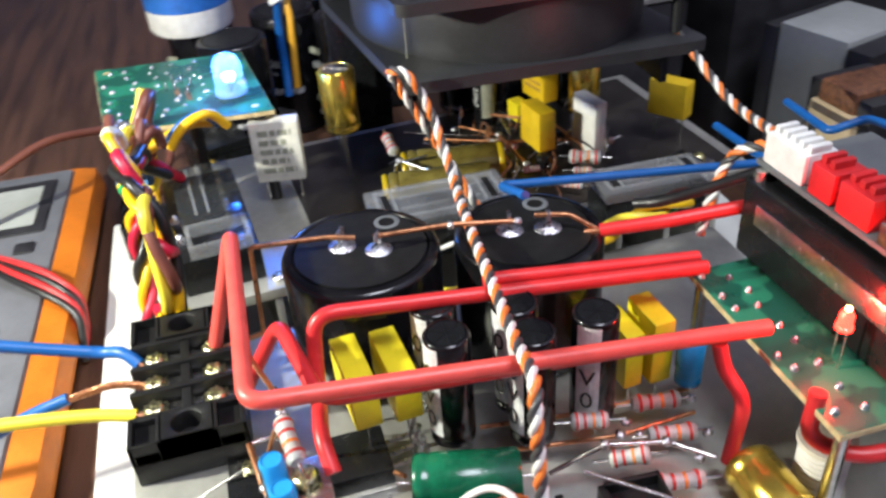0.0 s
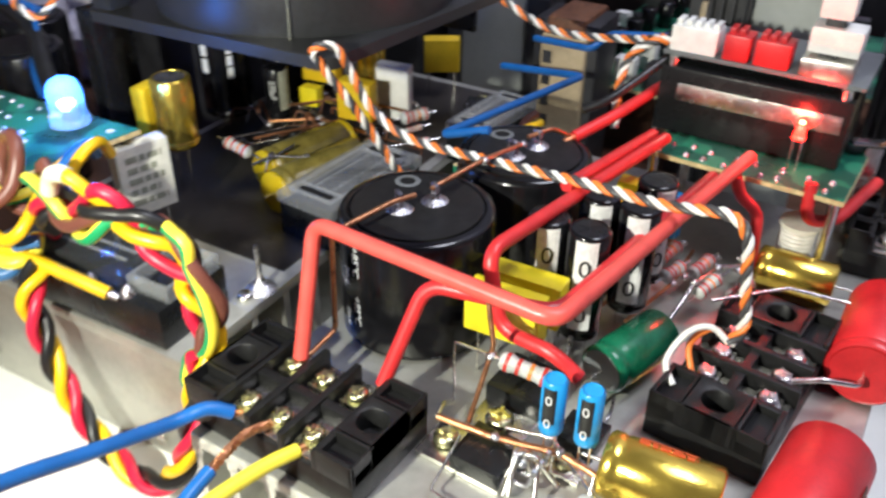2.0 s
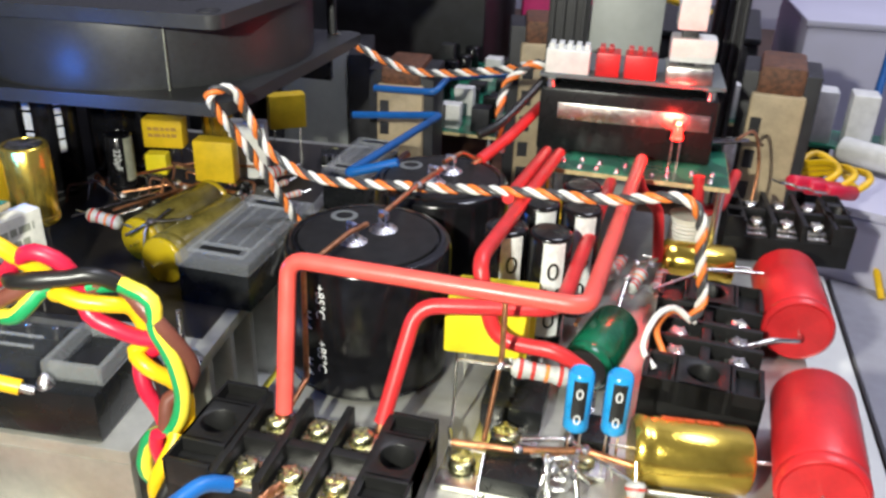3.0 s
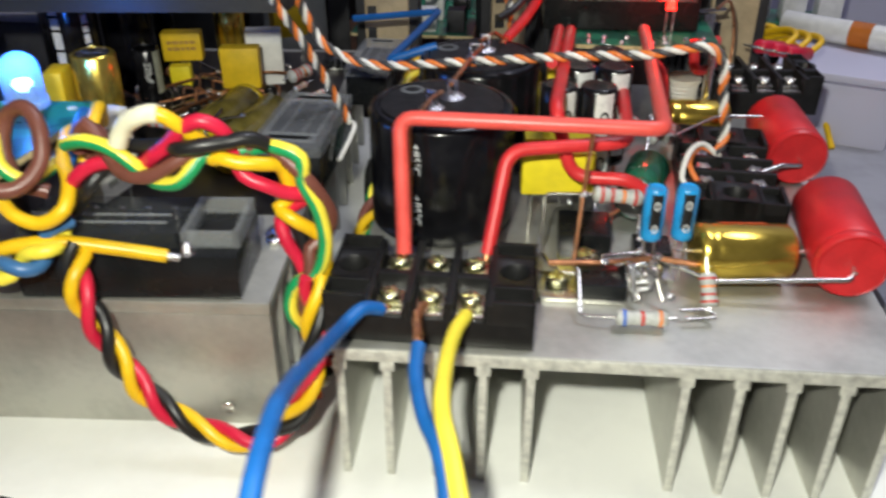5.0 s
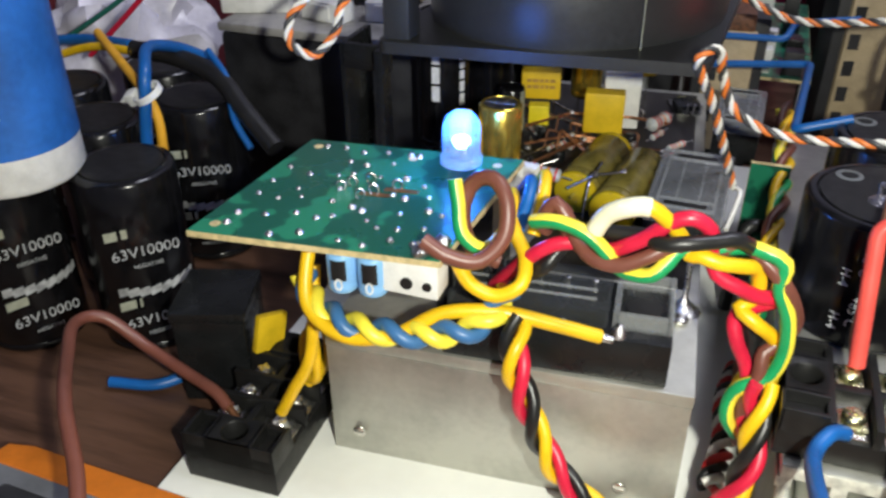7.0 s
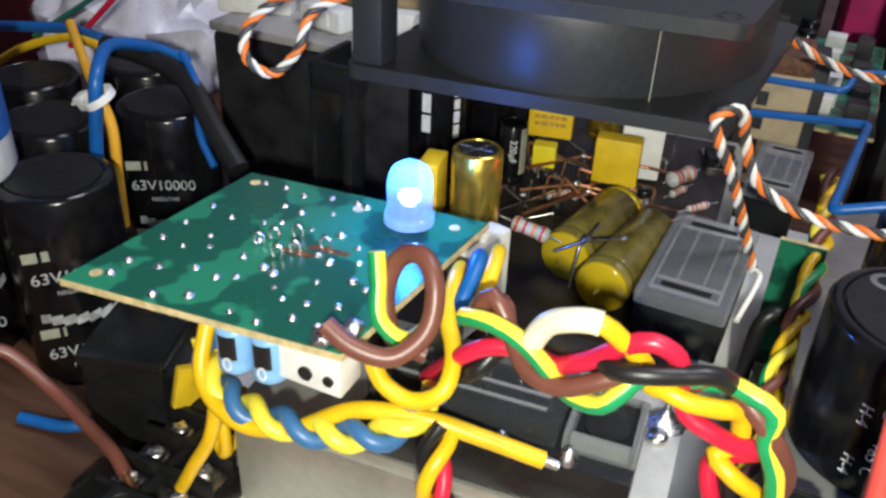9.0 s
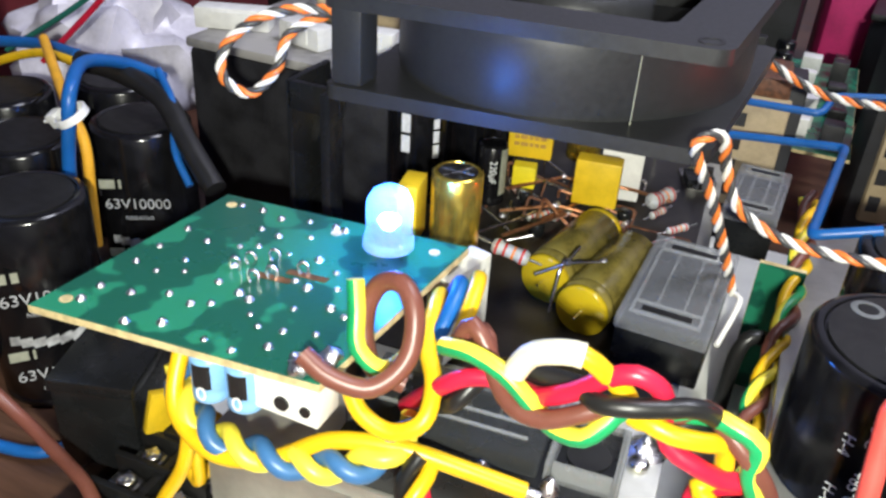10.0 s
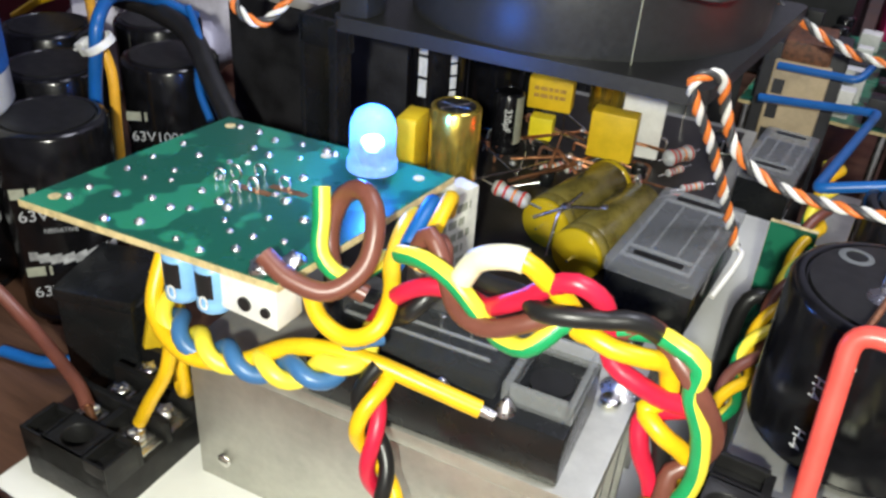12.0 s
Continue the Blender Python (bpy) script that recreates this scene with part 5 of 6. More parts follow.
wire([(0.0845, 0.0575, 0.0575), (0.0800, 0.0562, 0.0612), (0.0758, 0.0522, 0.0602), (0.0736, 0.0465, 0.0545), (0.0770, 0.0435, 0.0510)], 0.0008, W_WHITE, "lead_end", "loose white lead end entering the terminal block")
wire([(0.0845, 0.0575, 0.0575), (0.0800, 0.0590, 0.0590), (0.0765, 0.0540, 0.0560), (0.0790, 0.0500, 0.0515)], 0.0008, W_ORANGE, "lead_end", "loose orange lead end entering the terminal block")
wire([(-0.0320, 0.0880, 0.0500), (-0.0295, 0.0850, 0.0505), (-0.0300, 0.0800, 0.0480), (-0.0320, 0.0700, 0.0440)], 0.0008, W_WHITE, "lead_end", "loose white lead end beside the relay")
twist([(-0.0480, 0.1600, 0.0960), (-0.0200, 0.1620, 0.0850), (0.0100, 0.1560, 0.0890), (0.0300, 0.1470, 0.0960)], OW, 0.00080, 0.0092, 0.00074, "twisted_lead", "thin twisted leads running from the fan to the connector")
twist([(0.0330, 0.1440, 0.0965), (0.0260, 0.1400, 0.0955), (0.0205, 0.1370, 0.0900), (0.0195, 0.1340, 0.0800), (0.0215, 0.1300, 0.0690)], OW, 0.00080, 0.0092, 0.00074, "twisted_lead", "thin orange and white leads hanging from the white connector")
twist([(-0.1400, 0.0680, 0.1120), (-0.1500, 0.0640, 0.1130), (-0.1590, 0.0560, 0.1110), (-0.1660, 0.0500, 0.1040), (-0.1660, 0.0480, 0.0960), (-0.1600, 0.0510, 0.0920), (-0.1550, 0.0560, 0.0980), (-0.1530, 0.0600, 0.1070), (-0.1450, 0.0680, 0.1120)], OW, 0.00080, 0.0092, 0.00074, "twisted_lead", "thin orange and white leads curled in a loop beside the fan")
wire([(-0.0480, 0.1780, 0.0600), (-0.0105, 0.1730, 0.0655), (-0.0175, 0.0880, 0.0722), (-0.0020, 0.0900, 0.0770)], 0.0014, W_BLUE, "jumper_wire", "blue jumper wire bent in a zigzag over the relays", False, 0.003)
wire([(-0.0480, 0.2050, 0.0640), (-0.0200, 0.2010, 0.0660), (-0.0170, 0.2120, 0.0700), (0.0080, 0.2150, 0.0730)], 0.0014, W_BLUE, "jumper_wire", "blue jumper wire at the back of the circuit", False, 0.003)


# ---- indicator board, display module and what stands behind ----
ind = thing("indicator_board", "small green circuit board with a red indicator", "circuit board", pose(0.0370, 0.1180, 0.0690, 0, 0, 0))
part("laminate", box(nb(), 0, 0.0575, 0, 0.0420, 0, 0.0014), FR4, ind, "pale laminate edge")
part("solder_mask", box(nb(), 0.0002, 0.0573, 0.0002, 0.0418, 0.0014, 0.0016), MASK, ind, "green solder mask")
for k in range(16):
    part("solder_point", lathe(nb(), [(0.0010, 0.0016), (0.0006, 0.0026), (0, 0.0030)], 9, pose(0.004 + (k % 8) * 0.0070 + random.uniform(-0.002, 0.002), 0.0025 + (k // 8) * 0.006 + random.uniform(-0.001, 0.001), 0)), SOLDER, ind)
for px, py in ((0.002, 0.003), (0.055, 0.003), (0.002, 0.039), (0.055, 0.039)):
    part("standoff", rod(nb(), 0.0016, -0.0285, 0.0, 12, pose(px, py, 0)), STEEL, ind)
rl = thing("indicator_led", "small red indicator LED glowing on two legs", "LED", pose(0.0770, 0.1295, 0.0805))
part("dome", lathe(nb(), [(0, 0), (0.0018, 0), (0.0018, 0.0008), (0.0015, 0.001), (0.0015, 0.0035), (0.0008, 0.0048), (0, 0.0050)], 18), glow("lit_red_dome", (1.0, 0.02, 0.012), 14.0), rl)
for s in (-1, 1):
    part("leg", lead(nb(), [(s * 0.0012, 0, 0), (s * 0.0012, 0, -0.0100)]), STEEL, rl)
part("chip", rod(nb(), 0.0007, 0.0008, 0.0054, 10), glow("lit_red_core", (1.0, 0.60, 0.25), 14.0), rl, "bright core")

dm = thing("display_module", "black power module with white and red connectors on top", "power module", pose(0.0325, 0.1335, 0.0708, 0, 0, 2))
part("case", box(nb(), 0, 0.0560, 0, 0.0350, 0, 0.0210, 0.0010), EPOXY, dm)
part("front_strip", box(nb(), 0.006, 0.0540, -0.0006, 0.0006, 0.0110, 0.0165, 0.0002), STEEL, dm, "bright metal strip")
part("top_board", box(nb(), -0.001, 0.0575, 0.0030, 0.0360, 0.0235, 0.0248, 0.0002), GREYBOX, dm)
for px in (0.003, 0.053):
    part("spacer", rod(nb(), 0.0015, 0.0205, 0.0236, 12, pose(px, 0.002, 0)), STEEL, dm)


def header(x, w, material, label):
    bm = nb()
    box(bm, x, x + w, 0.0035, 0.0120, 0.0248, 0.0325, 0.0005)
    body = part("connector", bm, material, dm, label)
    for k in range(int(w / 0.0028)):
        bm = box(nb(), x + 0.0008 + k * 0.0028, x + 0.0024 + k * 0.0028, 0.0050, 0.0105, 0.0323, 0.0342, 0.0002)
        part("prong", bm, material, body)


header(0.0005, 0.0140, WHITE, "white pin connector")
header(0.0165, 0.0075, REDCAP, "red connector")
header(0.0255, 0.0100, REDCAP, "red connector")
part("socket", box(nb(), 0.0385, 0.0530, 0.0030, 0.0170, 0.0248, 0.0300, 0.0005), STEEL, dm, "bright metal socket")
part("white_block", box(nb(), 0.0390, 0.0530, 0.0060, 0.0160, 0.0310, 0.0385, 0.0008), WHITE, dm, "white plastic block")
part("white_block", box(nb(), 0.0400, 0.0490, 0.0060, 0.0150, 0.0410, 0.0540, 0.0008), WHITE, dm, "white plastic block")
part("block_post", box(nb(), 0.0420, 0.0470, 0.0080, 0.0140, 0.0290, 0.0415, 0.0004), DARK, dm)
part("heat_plate", box(nb(), 0.0110, 0.0380, 0.0640, 0.0670, -0.0745, 0.0740, 0.0006), GREYCASE, dm, "pale grey metal plate")
for x0, x1 in ((-0.0050, 0.0105), (0.0560, 0.0680)):
    pillar = part("side_pillar", box(nb(), x0, x1, 0.0620, 0.0700, -0.0745, 0.0850, 0.0006), DARK, dm, "black ribbed upright pillar")
    for k in range(4):
        xa = x0 + (x1 - x0) * (k + 0.5) / 4
        part("rib", box(nb(), xa - 0.0007, xa + 0.0007, 0.0595, 0.0621, -0.0745, 0.0850, 0.0003), DARK, pillar)

# coil, clip and lugs at the back corner
coil = thing("coil", "pale wire-wound coil standing by the indicator board", "coil", pose(0.0845, 0.1255, 0.0410))
part("bobbin", lathe(nb(), [(0, 0), (0.0062, 0), (0.0062, 0.0015), (0.0040, 0.0016), (0.0040, 0.0150), (0.0062, 0.0152), (0.0062, 0.0165), (0, 0.0165)], 24), CERAMIC, coil)
turns = [Vector((0.0048 * math.cos(a), 0.0048 * math.sin(a), 0.0023 + 0.0014 * a / (2 * math.pi))) for a in np.linspace(0, 18 * math.pi, 190)]
part("winding", sweep(nb(), turns, 0.0007, 7), W_WHITE, coil, "pale enamelled winding")
clip = thing("metal_clip", "bent shiny metal clip with a loop of copper wire", "clip", pose(0.0915, 0.1500, 0.0405, 0, 0, 25))
part("upright", box(nb(), 0.002, 0.0070, 0, 0.0010, 0, 0.0330, 0.0003), STEEL, clip)
part("plate", box(nb(), -0.0020, 0.0115, -0.0080, 0.0, 0.0325, 0.0337, 0.0003, pose(0, 0, 0, -14)), STEEL, clip)
part("wire_loop", sweep(nb(), curve_points([(0.004, -0.004, 0.036), (0.014, 0.002, 0.036), (0.0175, 0.001, 0.022), (0.013, -0.003, 0.006), (0.002, -0.005, 0.005)]), 0.0006, 8), COPPER, clip)
blk = terminal_block("terminal_block", "black terminal block near red insulated lugs", pose(0.1160, 0.1480, 0.0407, 0, 0, 4), STEEL, length=0.040, height=0.0150)
for k in range(3):
    lg = thing("crimp_lug", "red insulated crimp lug on a yellow wire", "lug", None, "crimp lugs")
    a, b = Vector((0.1200 + 0.0065 * k, 0.1700 + 0.003 * k, 0.0560 - 0.002 * k)), Vector((0.1330 + 0.0065 * k, 0.1820 + 0.003 * k, 0.0520 - 0.002 * k))
    part("sleeve", rod(nb(), 0.0028, 0, (b - a).length, 16, between(a, b), 0.0006), W_CRIM, lg)
    part("tongue", box(nb(), -0.0022, 0.0022, -0.0004, 0.0004, -0.008, 0.001, 0.0002, between(a, b)), STEEL, lg)
    part("tail", sweep(nb(), curve_points([b, b + Vector((0.006, 0.006, 0.004)), b + Vector((0.003, 0.020, 0.002)), b + Vector((-0.015, 0.040, -0.01))]), 0.0014, 9), W_YEL, lg)


def transformer(m, w, d, h, label):
    """A laminated core with a tan bobbin and pins."""
    top = thing("transformer", label, "transformer", m, "transformers")
    part("core", box(nb(), 0, w, 0, d, 0, h, 0.0008), DARK, top)
    part("bobbin", box(nb(), w * 0.15, w * 0.85, -d * 0.12, d * 1.12, h * 0.12, h * 0.92, 0.0015), TAN, top, "tan plastic bobbin")
    for k in range(5):
        part("slot", box(nb(), w * 0.2, w * 0.34, -d * 0.13, -d * 0.1, h * (0.18 + 0.14 * k), h * (0.26 + 0.14 * k)), DARK, top)
    part("winding", box(nb(), w * 0.2, w * 0.8, -d * 0.06, d * 1.06, h * 0.9, h * 1.03, 0.002), PHENOLIC, top, "brown lacquered winding")
    return top


transformer(pose(0.1000, 0.1980, -0.004, 0, 0, -6), 0.028, 0.026, 0.0920, "tall transformer with a tan plastic bobbin")
transformer(pose(0.0020, 0.2500, -0.004, 0, 0, 10), 0.034, 0.026, 0.0900, "transformer with a tan bobbin behind the display module")
transformer(pose(-0.0560, 0.2200, -0.004, 0, 0, 4), 0.030, 0.026, 0.0720, "transformer with a tan bobbin behind the relays")


def case(name, label, category, x0, x1, y0, y1, z1, material, bevel=0.003, rot=0.0, z0=-0.004, lid=None):
    top = thing(name, label, category, pose((x0 + x1) / 2, (y0 + y1) / 2, z0, 0, 0, rot))
    w, d, h = (x1 - x0) / 2, (y1 - y0) / 2, z1 - z0
    part("body", box(nb(), -w, w, -d, d, 0, h - 0.004, bevel), material, top)
    part("lid", box(nb(), -w - 0.0006, w + 0.0006, -d - 0.0006, d + 0.0006, h - 0.0040, h, min(bevel, 0.0015)), lid or material, top)
    return top


gbx = thing("metal_case", "grey steel box with black end frames behind the circuit", "equipment case", pose(-0.1095, 0.2440, -0.004, 0, 0, 16))
part("panel", box(nb(), 0, 0.0325, 0, 0.0420, 0.012, 0.0710, 0.0010), GREYCASE, gbx, "pale grey sheet steel")
part("base", box(nb(), -0.0060, 0.0390, -0.0006, 0.0430, 0, 0.0165, 0.0012), DARK, gbx)
for x0, x1 in ((-0.0075, -0.0003), (0.0328, 0.0440)):
    part("end_frame", box(nb(), x0, x1, -0.0010, 0.0440, 0.0, 0.0690, 0.0010), DARK, gbx, "black end frame")
case("metal_case", "scuffed grey equipment case standing behind the fan", "equipment case", -0.2400, -0.1300, 0.2350, 0.3600, 0.1000, DARK, lid=CASETOP)
case("metal_case", "grey equipment case with a scuffed cover", "equipment case", -0.2480, -0.1500, 0.1300, 0.2250, 0.0720, DARK, lid=CASETOP)
case("power_adapter", "pale grey power adapter lying on the table", "adapter", 0.1550, 0.2100, 0.2050, 0.2900, 0.0330, LILAC, 0.006, -20)
case("storage_box", "pale grey storage box at the back of the table", "box", 0.1500, 0.3400, 0.4200, 0.5200, 0.0700, LILAC, 0.004, 3)
case("storage_box", "black storage box at the back of the table", "box", 0.0000, 0.1300, 0.4000, 0.5000, 0.0600, DARK, 0.004, -4)
case("plastic_tub", "bright pink plastic tub behind the equipment", "tub", -0.0300, 0.0500, 0.4600, 0.5200, 0.1150, PINK, 0.008, 6)

# crowded board behind the relays
crowd = thing("circuit_board", "green circuit board crowded with dark parts and white connectors", "circuit board", pose(-0.0660, 0.2520, 0.0300, 0, 0, 0))
part("laminate", box(nb(), 0, 0.0640, 0, 0.1400, 0, 0.0015), FR4, crowd)
part("solder_mask", box(nb(), 0.0002, 0.0638, 0.0002, 0.1398, 0.0015, 0.0017), MASK, crowd)
cr = random.Random(3)
for k in range(24):
    x, y = 0.004 + (k % 4) * 0.0150 + cr.uniform(-0.001, 0.002), 0.006 + (k // 4) * 0.0220 + cr.uniform(-0.002, 0.002)
    if k % 4 == 1:
        part("capacitor", rod(nb(), 0.0042, 0.0017, cr.uniform(0.014, 0.022), 18, pose(x + 0.004, y + 0.004, 0), 0.0006), SLEEVE, crowd)
    else:
        part("connector", box(nb(), x, x + cr.uniform(0.006, 0.011), y, y + cr.uniform(0.005, 0.010), 0.0017, cr.uniform(0.006, 0.020), 0.0006), cr.choice((DARK, DARK, EPOXY, WHITE)), crowd)
for px, py in ((0.004, 0.003), (0.060, 0.003), (0.004, 0.136), (0.060, 0.136)):
    part("standoff", rod(nb(), 0.002, -0.034, 0.0, 12, pose(px, py, 0)), STEEL, crowd)

# relay module beside the power adapter
rmod = thing("relay_module", "green relay board with two black relays and two white sockets", "relay module", pose(0.1440, 0.3000, -0.004, 0, 0, -4))
part("laminate", box(nb(), -0.002, 0.052, -0.002, 0.026, 0.0335, 0.0350), MASK, rmod, "green board")
for x0 in (0.0, 0.0185, 0.0370):
    part("relay", box(nb(), x0, x0 + 0.0140, 0.0, 0.0220, 0.0, 0.0335, 0.0010), EPOXY, rmod, "black relay block")
    part("socket", box(nb(), x0, x0 + 0.0125, 0.0, 0.0140, 0.0350, 0.0610, 0.0012), WHITE, rmod, "white plastic socket")

# second circuit with white connectors, far back
far = thing("circuit_board", "green circuit board with white connectors behind the transformers", "circuit board", pose(0.0250, 0.2650, 0.0420, 0, 0, 8))
part("laminate", box(nb(), 0, 0.0950, 0, 0.0900, 0, 0.0016), FR4, far)
part("solder_mask", box(nb(), 0.0003, 0.0947, 0.0003, 0.0897, 0.0016, 0.0018), MASK, far)
for k in range(14):
    w = random.uniform(0.006, 0.014)
    x, y = 0.003 + (k % 5) * 0.018, 0.005 + (k // 5) * 0.026
    part("connector", box(nb(), x, x + w, y, y + 0.008, 0.0018, random.uniform(0.010, 0.022), 0.0008), WHITE if k % 3 else DARK, far)
for px, py in ((0.004, 0.004), (0.091, 0.004), (0.004, 0.086), (0.091, 0.086)):
    part("standoff", rod(nb(), 0.002, -0.046, 0.0, 12, pose(px, py, 0)), STEEL, far)
wire([(-0.0600, 0.2600, 0.1050), (-0.0200, 0.2500, 0.1120), (0.0300, 0.2600, 0.1080), (0.0900, 0.3000, 0.0900)], 0.0015, W_YEL, "cable", "orange-yellow wire crossing behind the fan")
wire([(0.2000, 0.4000, 0.1000), (0.1850, 0.3500, 0.0400), (0.1800, 0.3200, 0.0000), (0.1900, 0.2900, -0.0020)], 0.0022, W_BLUE, "cable", "blue cable hanging down to the table")
wire([(0.1250, 0.2200, 0.0300), (0.1400, 0.2400, 0.0450), (0.1600, 0.2300, 0.0300), (0.1700, 0.2000, 0.0000)], 0.0015, W_YEL, "cable", "yellow wire loop behind the red lugs")
pen = thing("marker_pen", "white marker pen with an orange mark on the adapter", "pen", between((0.1560, 0.2700, 0.0390), (0.2250, 0.2230, 0.0400)))
part("barrel", rod(nb(), 0.0060, 0, 0.0650, 24, None, 0.001), WHITE, pen)
part("cap", rod(nb(), 0.0064, 0.0650, 0.0850, 24, None, 0.0012), WHITE, pen)
part("mark", lathe(nb(), [(0.0062, 0.034), (0.0062, 0.044)], 24), ORANGE, pen, "orange printed mark")


# ---- left side: large capacitors, bottle, cables, meter ----
def tank_cap(x, y, h, label, print_at):
    top = big_cap(pose(x, y, -0.004, 0, 0, 0), label, 0.0165, h, False, group="capacitor bank")
    for dz in (0.024, 0.050):
        t = Matrix.Rotation(radians(print_at), 4, "Z") @ pose(0.0167, 0, h - dz, 90, 0, 90)
        text_part("63V10000", 0.0052, INKCAP, top, t)
        text_part("NEGATIVE", 0.0020, INKCAP, top, t @ pose(0, -0.0052, 0))
        part("print", bars(nb(), t @ pose(-0.008, 0.0075, 0), 1, 0.007, 0.0032, 0.001, 0.0001), INKGREY, top, "small printed box")
    bm = nb()
    for k in range(8):
        a0, a1 = radians(print_at - 40 + k * 12), radians(print_at - 28 + k * 12)
        bm.faces.new([bm.verts.new((0.0167 * math.cos(a), 0.0167 * math.sin(a), z)) for a, z in ((a0, h - 0.041), (a1, h - 0.040), (a1, h - 0.037), (a0, h - 0.038))])
    part("stripe", bm, INKCAP, top, "white printed stripe")
    return top


tank_cap(-0.2170, 0.0220, 0.0640, "large black can capacitor with its voltage printed in white", -42)
tank_cap(-0.2500, 0.0500, 0.0640, "large black can capacitor in the second row", -42)
tank_cap(-0.2280, 0.0800, 0.0640, "large black can capacitor behind the blue wire", -60)
tank_cap(-0.2850, 0.0750, 0.0640, "large black can capacitor at the back of the bank", -42)
tank_cap(-0.2620, 0.1070, 0.0640, "large black can capacitor at the back of the bank", -50)
tank_cap(-0.2560, 0.0080, 0.0640, "large black can capacitor at the edge of the bank", -30)
bot = thing("glue_bottle", "white bottle with a blue label standing among the capacitors", "bottle", pose(-0.2430, 0.0060, 0.0602))
part("body", lathe(nb(), [(0, 0), (0.0190, 0), (0.0205, 0.0020), (0.0205, 0.0700), (0.0150, 0.0800), (0.0080, 0.0860), (0.0080, 0.0950), (0, 0.0950)], 36), WHITE, bot)
part("label", lathe(nb(), [(0.0207, 0.012), (0.0207, 0.060)], 36), mat("blue_paper_label", (0.02, 0.12, 0.42), 0.4, 0, 0.2, 40), bot, "blue printed label")
part("patch", box(nb(), 0.0204, 0.0210, -0.006, 0.004, 0.024, 0.050, 0.0001, pose(0, 0, 0, 0, 0, -55)), WHITE, bot, "white label patch")
wire([(-0.2320, 0.0980, 0.0680), (-0.2370, 0.0850, 0.0760), (-0.2340, 0.0660, 0.0820), (-0.2240, 0.0500, 0.0800), (-0.2240, 0.0470, 0.0690), (-0.2260, 0.0460, 0.0540), (-0.2270, 0.0460, 0.0380), (-0.2210, 0.0450, 0.0240)], 0.0021, W_BLUE, "cable", "blue wire bent down over the capacitor bank")
wire([(-0.2720, 0.0850, 0.0780), (-0.2470, 0.0660, 0.0750), (-0.2290, 0.0530, 0.0720), (-0.2240, 0.0520, 0.0620), (-0.2240, 0.0510, 0.0450), (-0.2240, 0.0500, 0.0270)], 0.0017, mat("amber_wire", (0.75, 0.38, 0.03), 0.4, 0, 0.08, 160), "cable", "amber wire tied to the blue wire")
wire([(-0.2570, 0.0850, 0.0730), (-0.2410, 0.0860, 0.0720), (-0.2190, 0.0820, 0.0680), (-0.2020, 0.0730, 0.0590), (-0.1870, 0.0660, 0.0500)], 0.0036, W_BLACK, "cable", "thick black cable behind the blue wire")
wire([(-0.2250, 0.0880, 0.0750), (-0.2130, 0.0800, 0.0680), (-0.2060, 0.0710, 0.0570), (-0.1980, 0.0670, 0.0480)], 0.0013, W_BLUE, "cable", "blue wire beside the thick black cable")
wire([(-0.3260, 0.0900, 0.0510), (-0.3050, 0.0900, 0.0620), (-0.2810, 0.0900, 0.0700), (-0.2550, 0.0830, 0.0730)], 0.0016, W_YEL, "cable", "yellow wire lying over the capacitor tops")
wire([(-0.3280, 0.0950, 0.0650), (-0.3090, 0.0950, 0.0680), (-0.2860, 0.0950, 0.0710), (-0.2590, 0.0870, 0.0740)], 0.0021, W_BLUE, "cable", "blue wire lying over the capacitor tops")
wire([(-0.2920, 0.1000, 0.0620), (-0.2610, 0.1000, 0.0880), (-0.2460, 0.1000, 0.1020)], 0.0011, W_CRIM, "cable", "thin red wire rising behind the capacitor bank")
wire([(-0.3230, 0.1100, 0.0580), (-0.2850, 0.1100, 0.0800), (-0.2640, 0.1100, 0.0940)], 0.0011, mat("green_wire", (0.02, 0.16, 0.12), 0.4, 0, 0.08, 160), "cable", "thin green wire rising behind the capacitor bank")
tie = thing("cable_tie", "white cable tie round the blue and yellow wires", "cable tie", pose(-0.2230, 0.0480, 0.0730, 20, -20, 0))
part("band", lathe(nb(), [(0.0046, -0.0012), (0.0052, -0.0012), (0.0052, 0.0012), (0.0046, 0.0012), (0.0046, -0.0012)], 24), WHITE, tie)
part("band_tail", box(nb(), -0.0120, -0.0080, -0.0010, 0.0010, -0.0004, 0.0004, 0.0001), WHITE, tie)
part("head", box(nb(), -0.0085, -0.0045, -0.0022, 0.0022, -0.0024, 0.0024, 0.0006), WHITE, tie)
case("relay", "black relay lying on the table beside the green board", "relay", -0.1880, -0.1660, -0.0060, 0.0180, 0.0300, EPOXY, 0.001, 18)
wire([(-0.1560, -0.0240, 0.0140), (-0.1620, -0.0215, 0.0165), (-0.1750, -0.0180, 0.0180), (-0.1880, -0.0155, 0.0210), (-0.2000, -0.0170, 0.0300), (-0.2030, -0.0250, 0.0330), (-0.1920, -0.0400, 0.0360), (-0.1720, -0.0620, 0.0430), (-0.1500, -0.0850, 0.0400), (-0.1300, -0.1200, 0.0350)], 0.0018, W_BROWN, "cable", "brown wire with a bare copper end in the low terminal block", bare=0.004)
wire([(-0.1850, 0.0120, 0.0000), (-0.1870, 0.0020, -0.0010), (-0.1950, -0.0080, -0.0015), (-0.2100, -0.0120, -0.0015)], 0.0018, W_BLUE, "cable", "blue wire lying on the wooden table")
flag = thing("yellow_capacitor", "yellow film capacitor leaning on the low terminal block", "capacitor", pose(-0.1590, 0.0030, 0.0140, 0, 14, 62))
bm = nb()
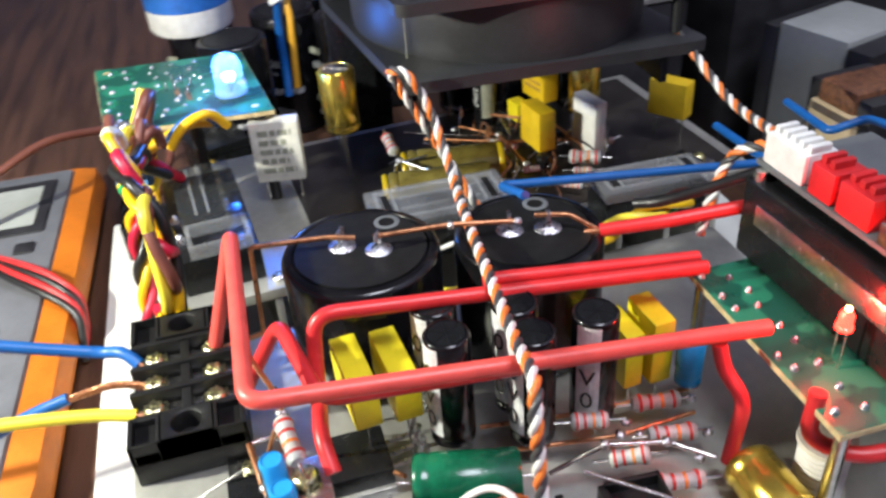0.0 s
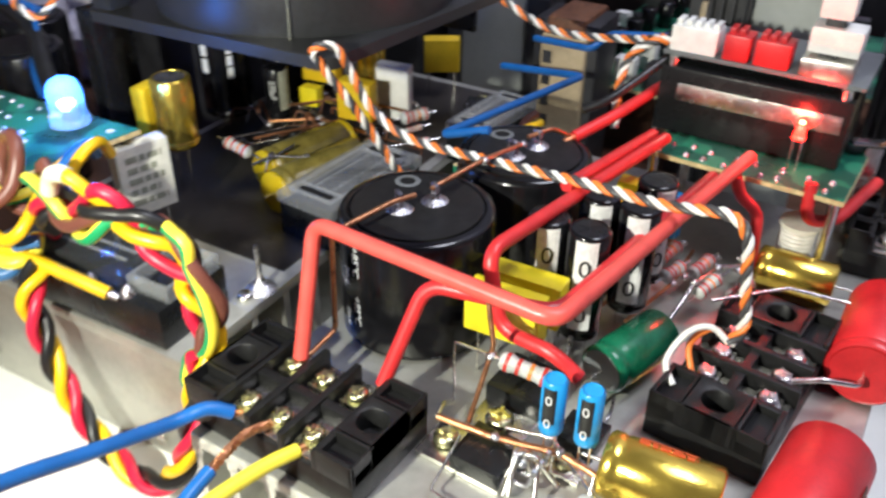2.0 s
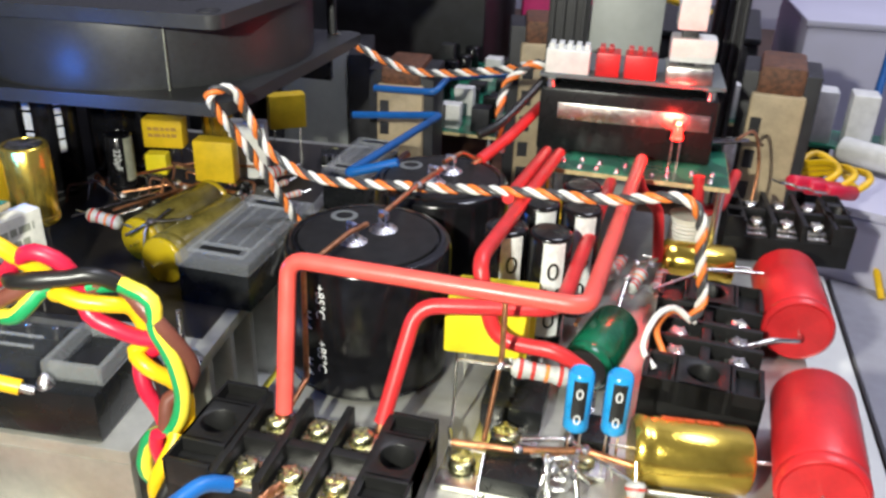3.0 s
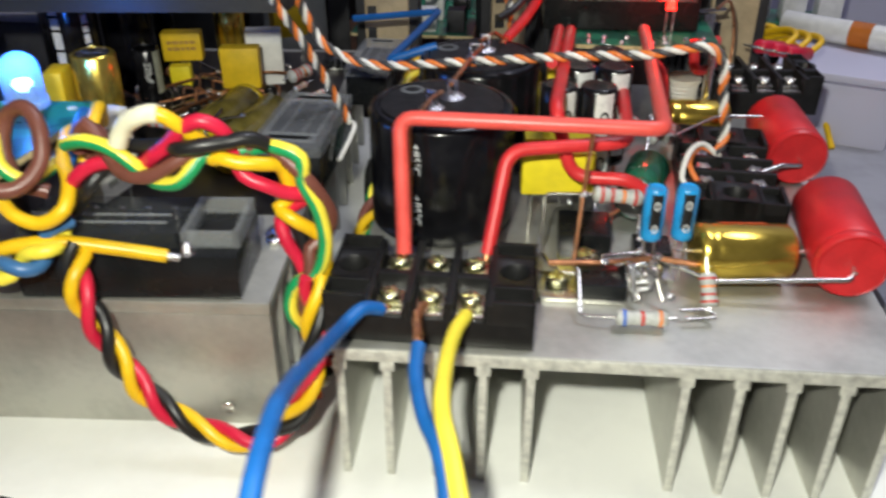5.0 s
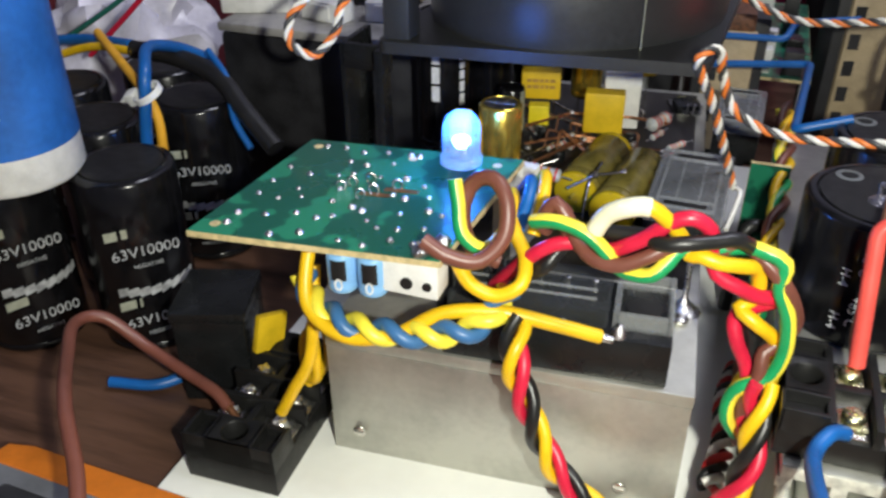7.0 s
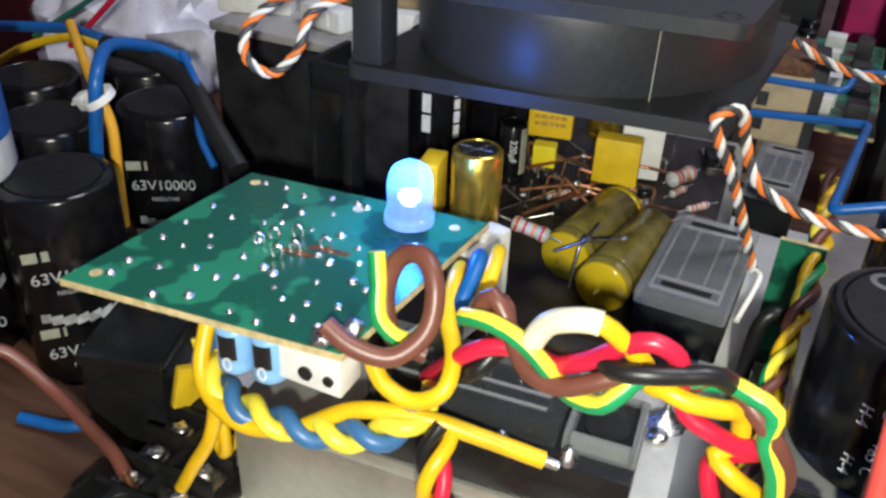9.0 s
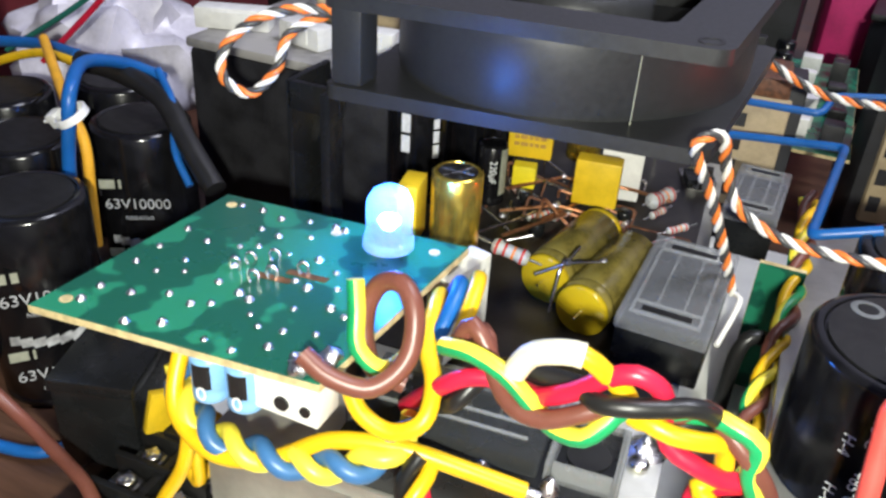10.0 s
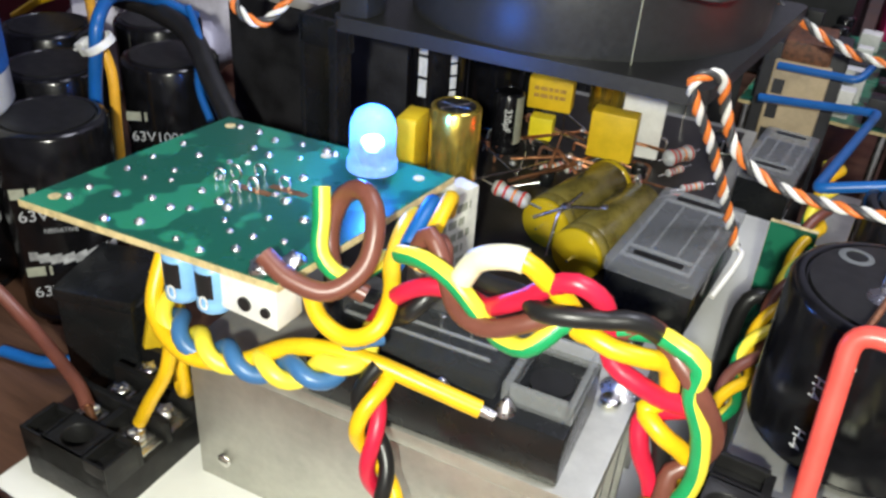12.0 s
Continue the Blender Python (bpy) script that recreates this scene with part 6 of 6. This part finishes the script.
box(bm, -0.0050, 0.0050, -0.0013, 0.0013, 0.0, 0.0125, 0.0006)
part("body", bm, YBOX, flag)
part("leg", rod(nb(), 0.0004, -0.004, 0.0003, 8), STEEL, flag)

mtr = thing("multimeter", "orange and grey multimeter lying at the edge of the white sheet", "multimeter", pose(-0.2150, -0.1350, -0.004, 0, 0, -2.0) @ Matrix.Diagonal((1, 1, 0.55, 1)))
part("holster", box(nb(), 0, 0.2180, 0, 0.0860, 0, 0.0300, 0.0120), ORANGE, mtr, "orange rubber holster")
part("face", box(nb(), 0.0080, 0.2050, 0.0090, 0.0740, 0.0270, 0.0330, 0.0030), METERGREY, mtr)
part("display", box(nb(), 0.0180, 0.0640, 0.0160, 0.0680, 0.0325, 0.0345, 0.0015), DARK, mtr)
part("screen", box(nb(), 0.0240, 0.0580, 0.0210, 0.0630, 0.0345, 0.0349), LCD, mtr, "blank grey screen")
part("button", box(nb(), 0.0720, 0.0800, 0.0580, 0.0660, 0.0328, 0.0350, 0.0010), DARK, mtr)
part("dial", lathe(nb(), [(0.0190, 0.033), (0.0185, 0.037), (0.0170, 0.038), (0, 0.038)], 32, pose(0.1350, 0.0420, 0)), DARK, mtr)
part("knob_bar", box(nb(), 0.1320, 0.1380, 0.0250, 0.0590, 0.0375, 0.0430, 0.0010), REDCAP, mtr)
part("print", bars(nb(), pose(0.0690, 0.0330, 0.0331, 0, 0, 90), 1, 0.030, 0.0035, 0.002), INKGREY, mtr, "line of white print")
for k, w in enumerate((W_RED, W_BLACK, W_RED, W_BLACK)):
    wire([(-0.2000, -0.2200, 0.0300), (-0.1500, -0.1200, 0.0200 + 0.001 * k), (-0.1150 + 0.004 * k, -0.0720, 0.0200), (-0.1000 + 0.004 * k, -0.0540, 0.0130), (-0.0930 + 0.004 * k, -0.0520, 0.0050), (-0.0880 + 0.004 * k, -0.0530, -0.0020)], 0.0014, w, "test_lead", "red test lead hanging over the meter" if w is W_RED else "black test lead hanging over the meter")

twist([(-0.0260, -0.0050, 0.0090), (-0.0235, 0.0100, 0.0120), (-0.0240, 0.0300, 0.0100), (-0.0215, 0.0500, 0.0070)], [("red_strand", W_RED), ("black_strand", W_BLACK), ("white_strand", W_WHITE)], 0.0022, 0.012, 0.0012, "wire_bundle", "thin red, black and white wires lying between the heat sinks")
wire([(-0.0270, 0.0900, 0.0020), (-0.0260, 0.0920, 0.0300), (-0.0210, 0.0950, 0.0340), (-0.0160, 0.0970, 0.0280), (-0.0155, 0.0980, 0.0020)], 0.0022, W_BLACK, "cable", "black cable arched between the heat sinks")
gb = thing("circuit_board", "small green circuit board standing between the heat sinks", "circuit board", pose(-0.0270, 0.1160, 0.0005, 8, 0, 0))
part("laminate", box(nb(), 0, 0.0130, 0, 0.0014, 0, 0.0500), FR4, gb)
part("solder_mask", box(nb(), 0.0001, 0.0129, -0.0002, 0, 0.0001, 0.0499), MASK, gb)
bag = nb()
bmesh.ops.create_icosphere(bag, subdivisions=4, radius=1)
for v in bag.verts:
    d = 1 + 0.35 * noise.noise(v.co * 2.3) + 0.16 * noise.noise(v.co * 6.0)
    v.co = Vector((v.co.x * 0.045, v.co.y * 0.035, v.co.z * 0.044)) * d
    v.co.z = max(v.co.z, -0.036)
bagob = part("plastic_bag", bag, mat("translucent_white_film", (0.62, 0.60, 0.68), 0.3, 0, 0.12, 60, 0.2))
bagob.location = (-0.3370, 0.1750, 0.0322)
tagged(bagob, "crumpled white plastic bag behind the capacitor bank", "bag")
case("storage_box", "maroon cardboard box at the back of the table", "box", -0.5200, -0.3400, 0.1800, 0.3200, 0.0900, mat("maroon_card", (0.16, 0.02, 0.03), 0.7, 0, 0.15, 30), 0.003, 12)
case("equipment_case", "dark equipment case closing the back of the table", "equipment case", -0.6000, -0.0400, 0.4000, 0.5200, 0.1400, DARK, 0.004, 0)
lying_cap((-0.2150, 0.1750, 0.0807), (-0.1750, 0.1850, 0.0807), 0.0080, "tan film capacitor with dark rings lying on the grey case", TAN, TAN, print_mat=(W_BLACK, 90), wire_out=0.006)
for (x, y, a, w) in ((-0.2400, 0.1500, 20, 0.030), (-0.2050, 0.1480, -15, 0.022), (-0.1800, 0.1550, 8, 0.018)):
    lump = thing("plastic_connector", "pale plastic connector lying on the grey case", "connector", pose(x, y, 0.0720, 0, 0, a))
    part("housing", box(nb(), -w / 2, w / 2, -0.005, 0.005, 0, 0.0085, 0.0012), WHITE, lump)
    part("latch", box(nb(), -w / 4, w / 4, -0.0058, -0.0048, 0.002, 0.0075, 0.0003), WHITE, lump)
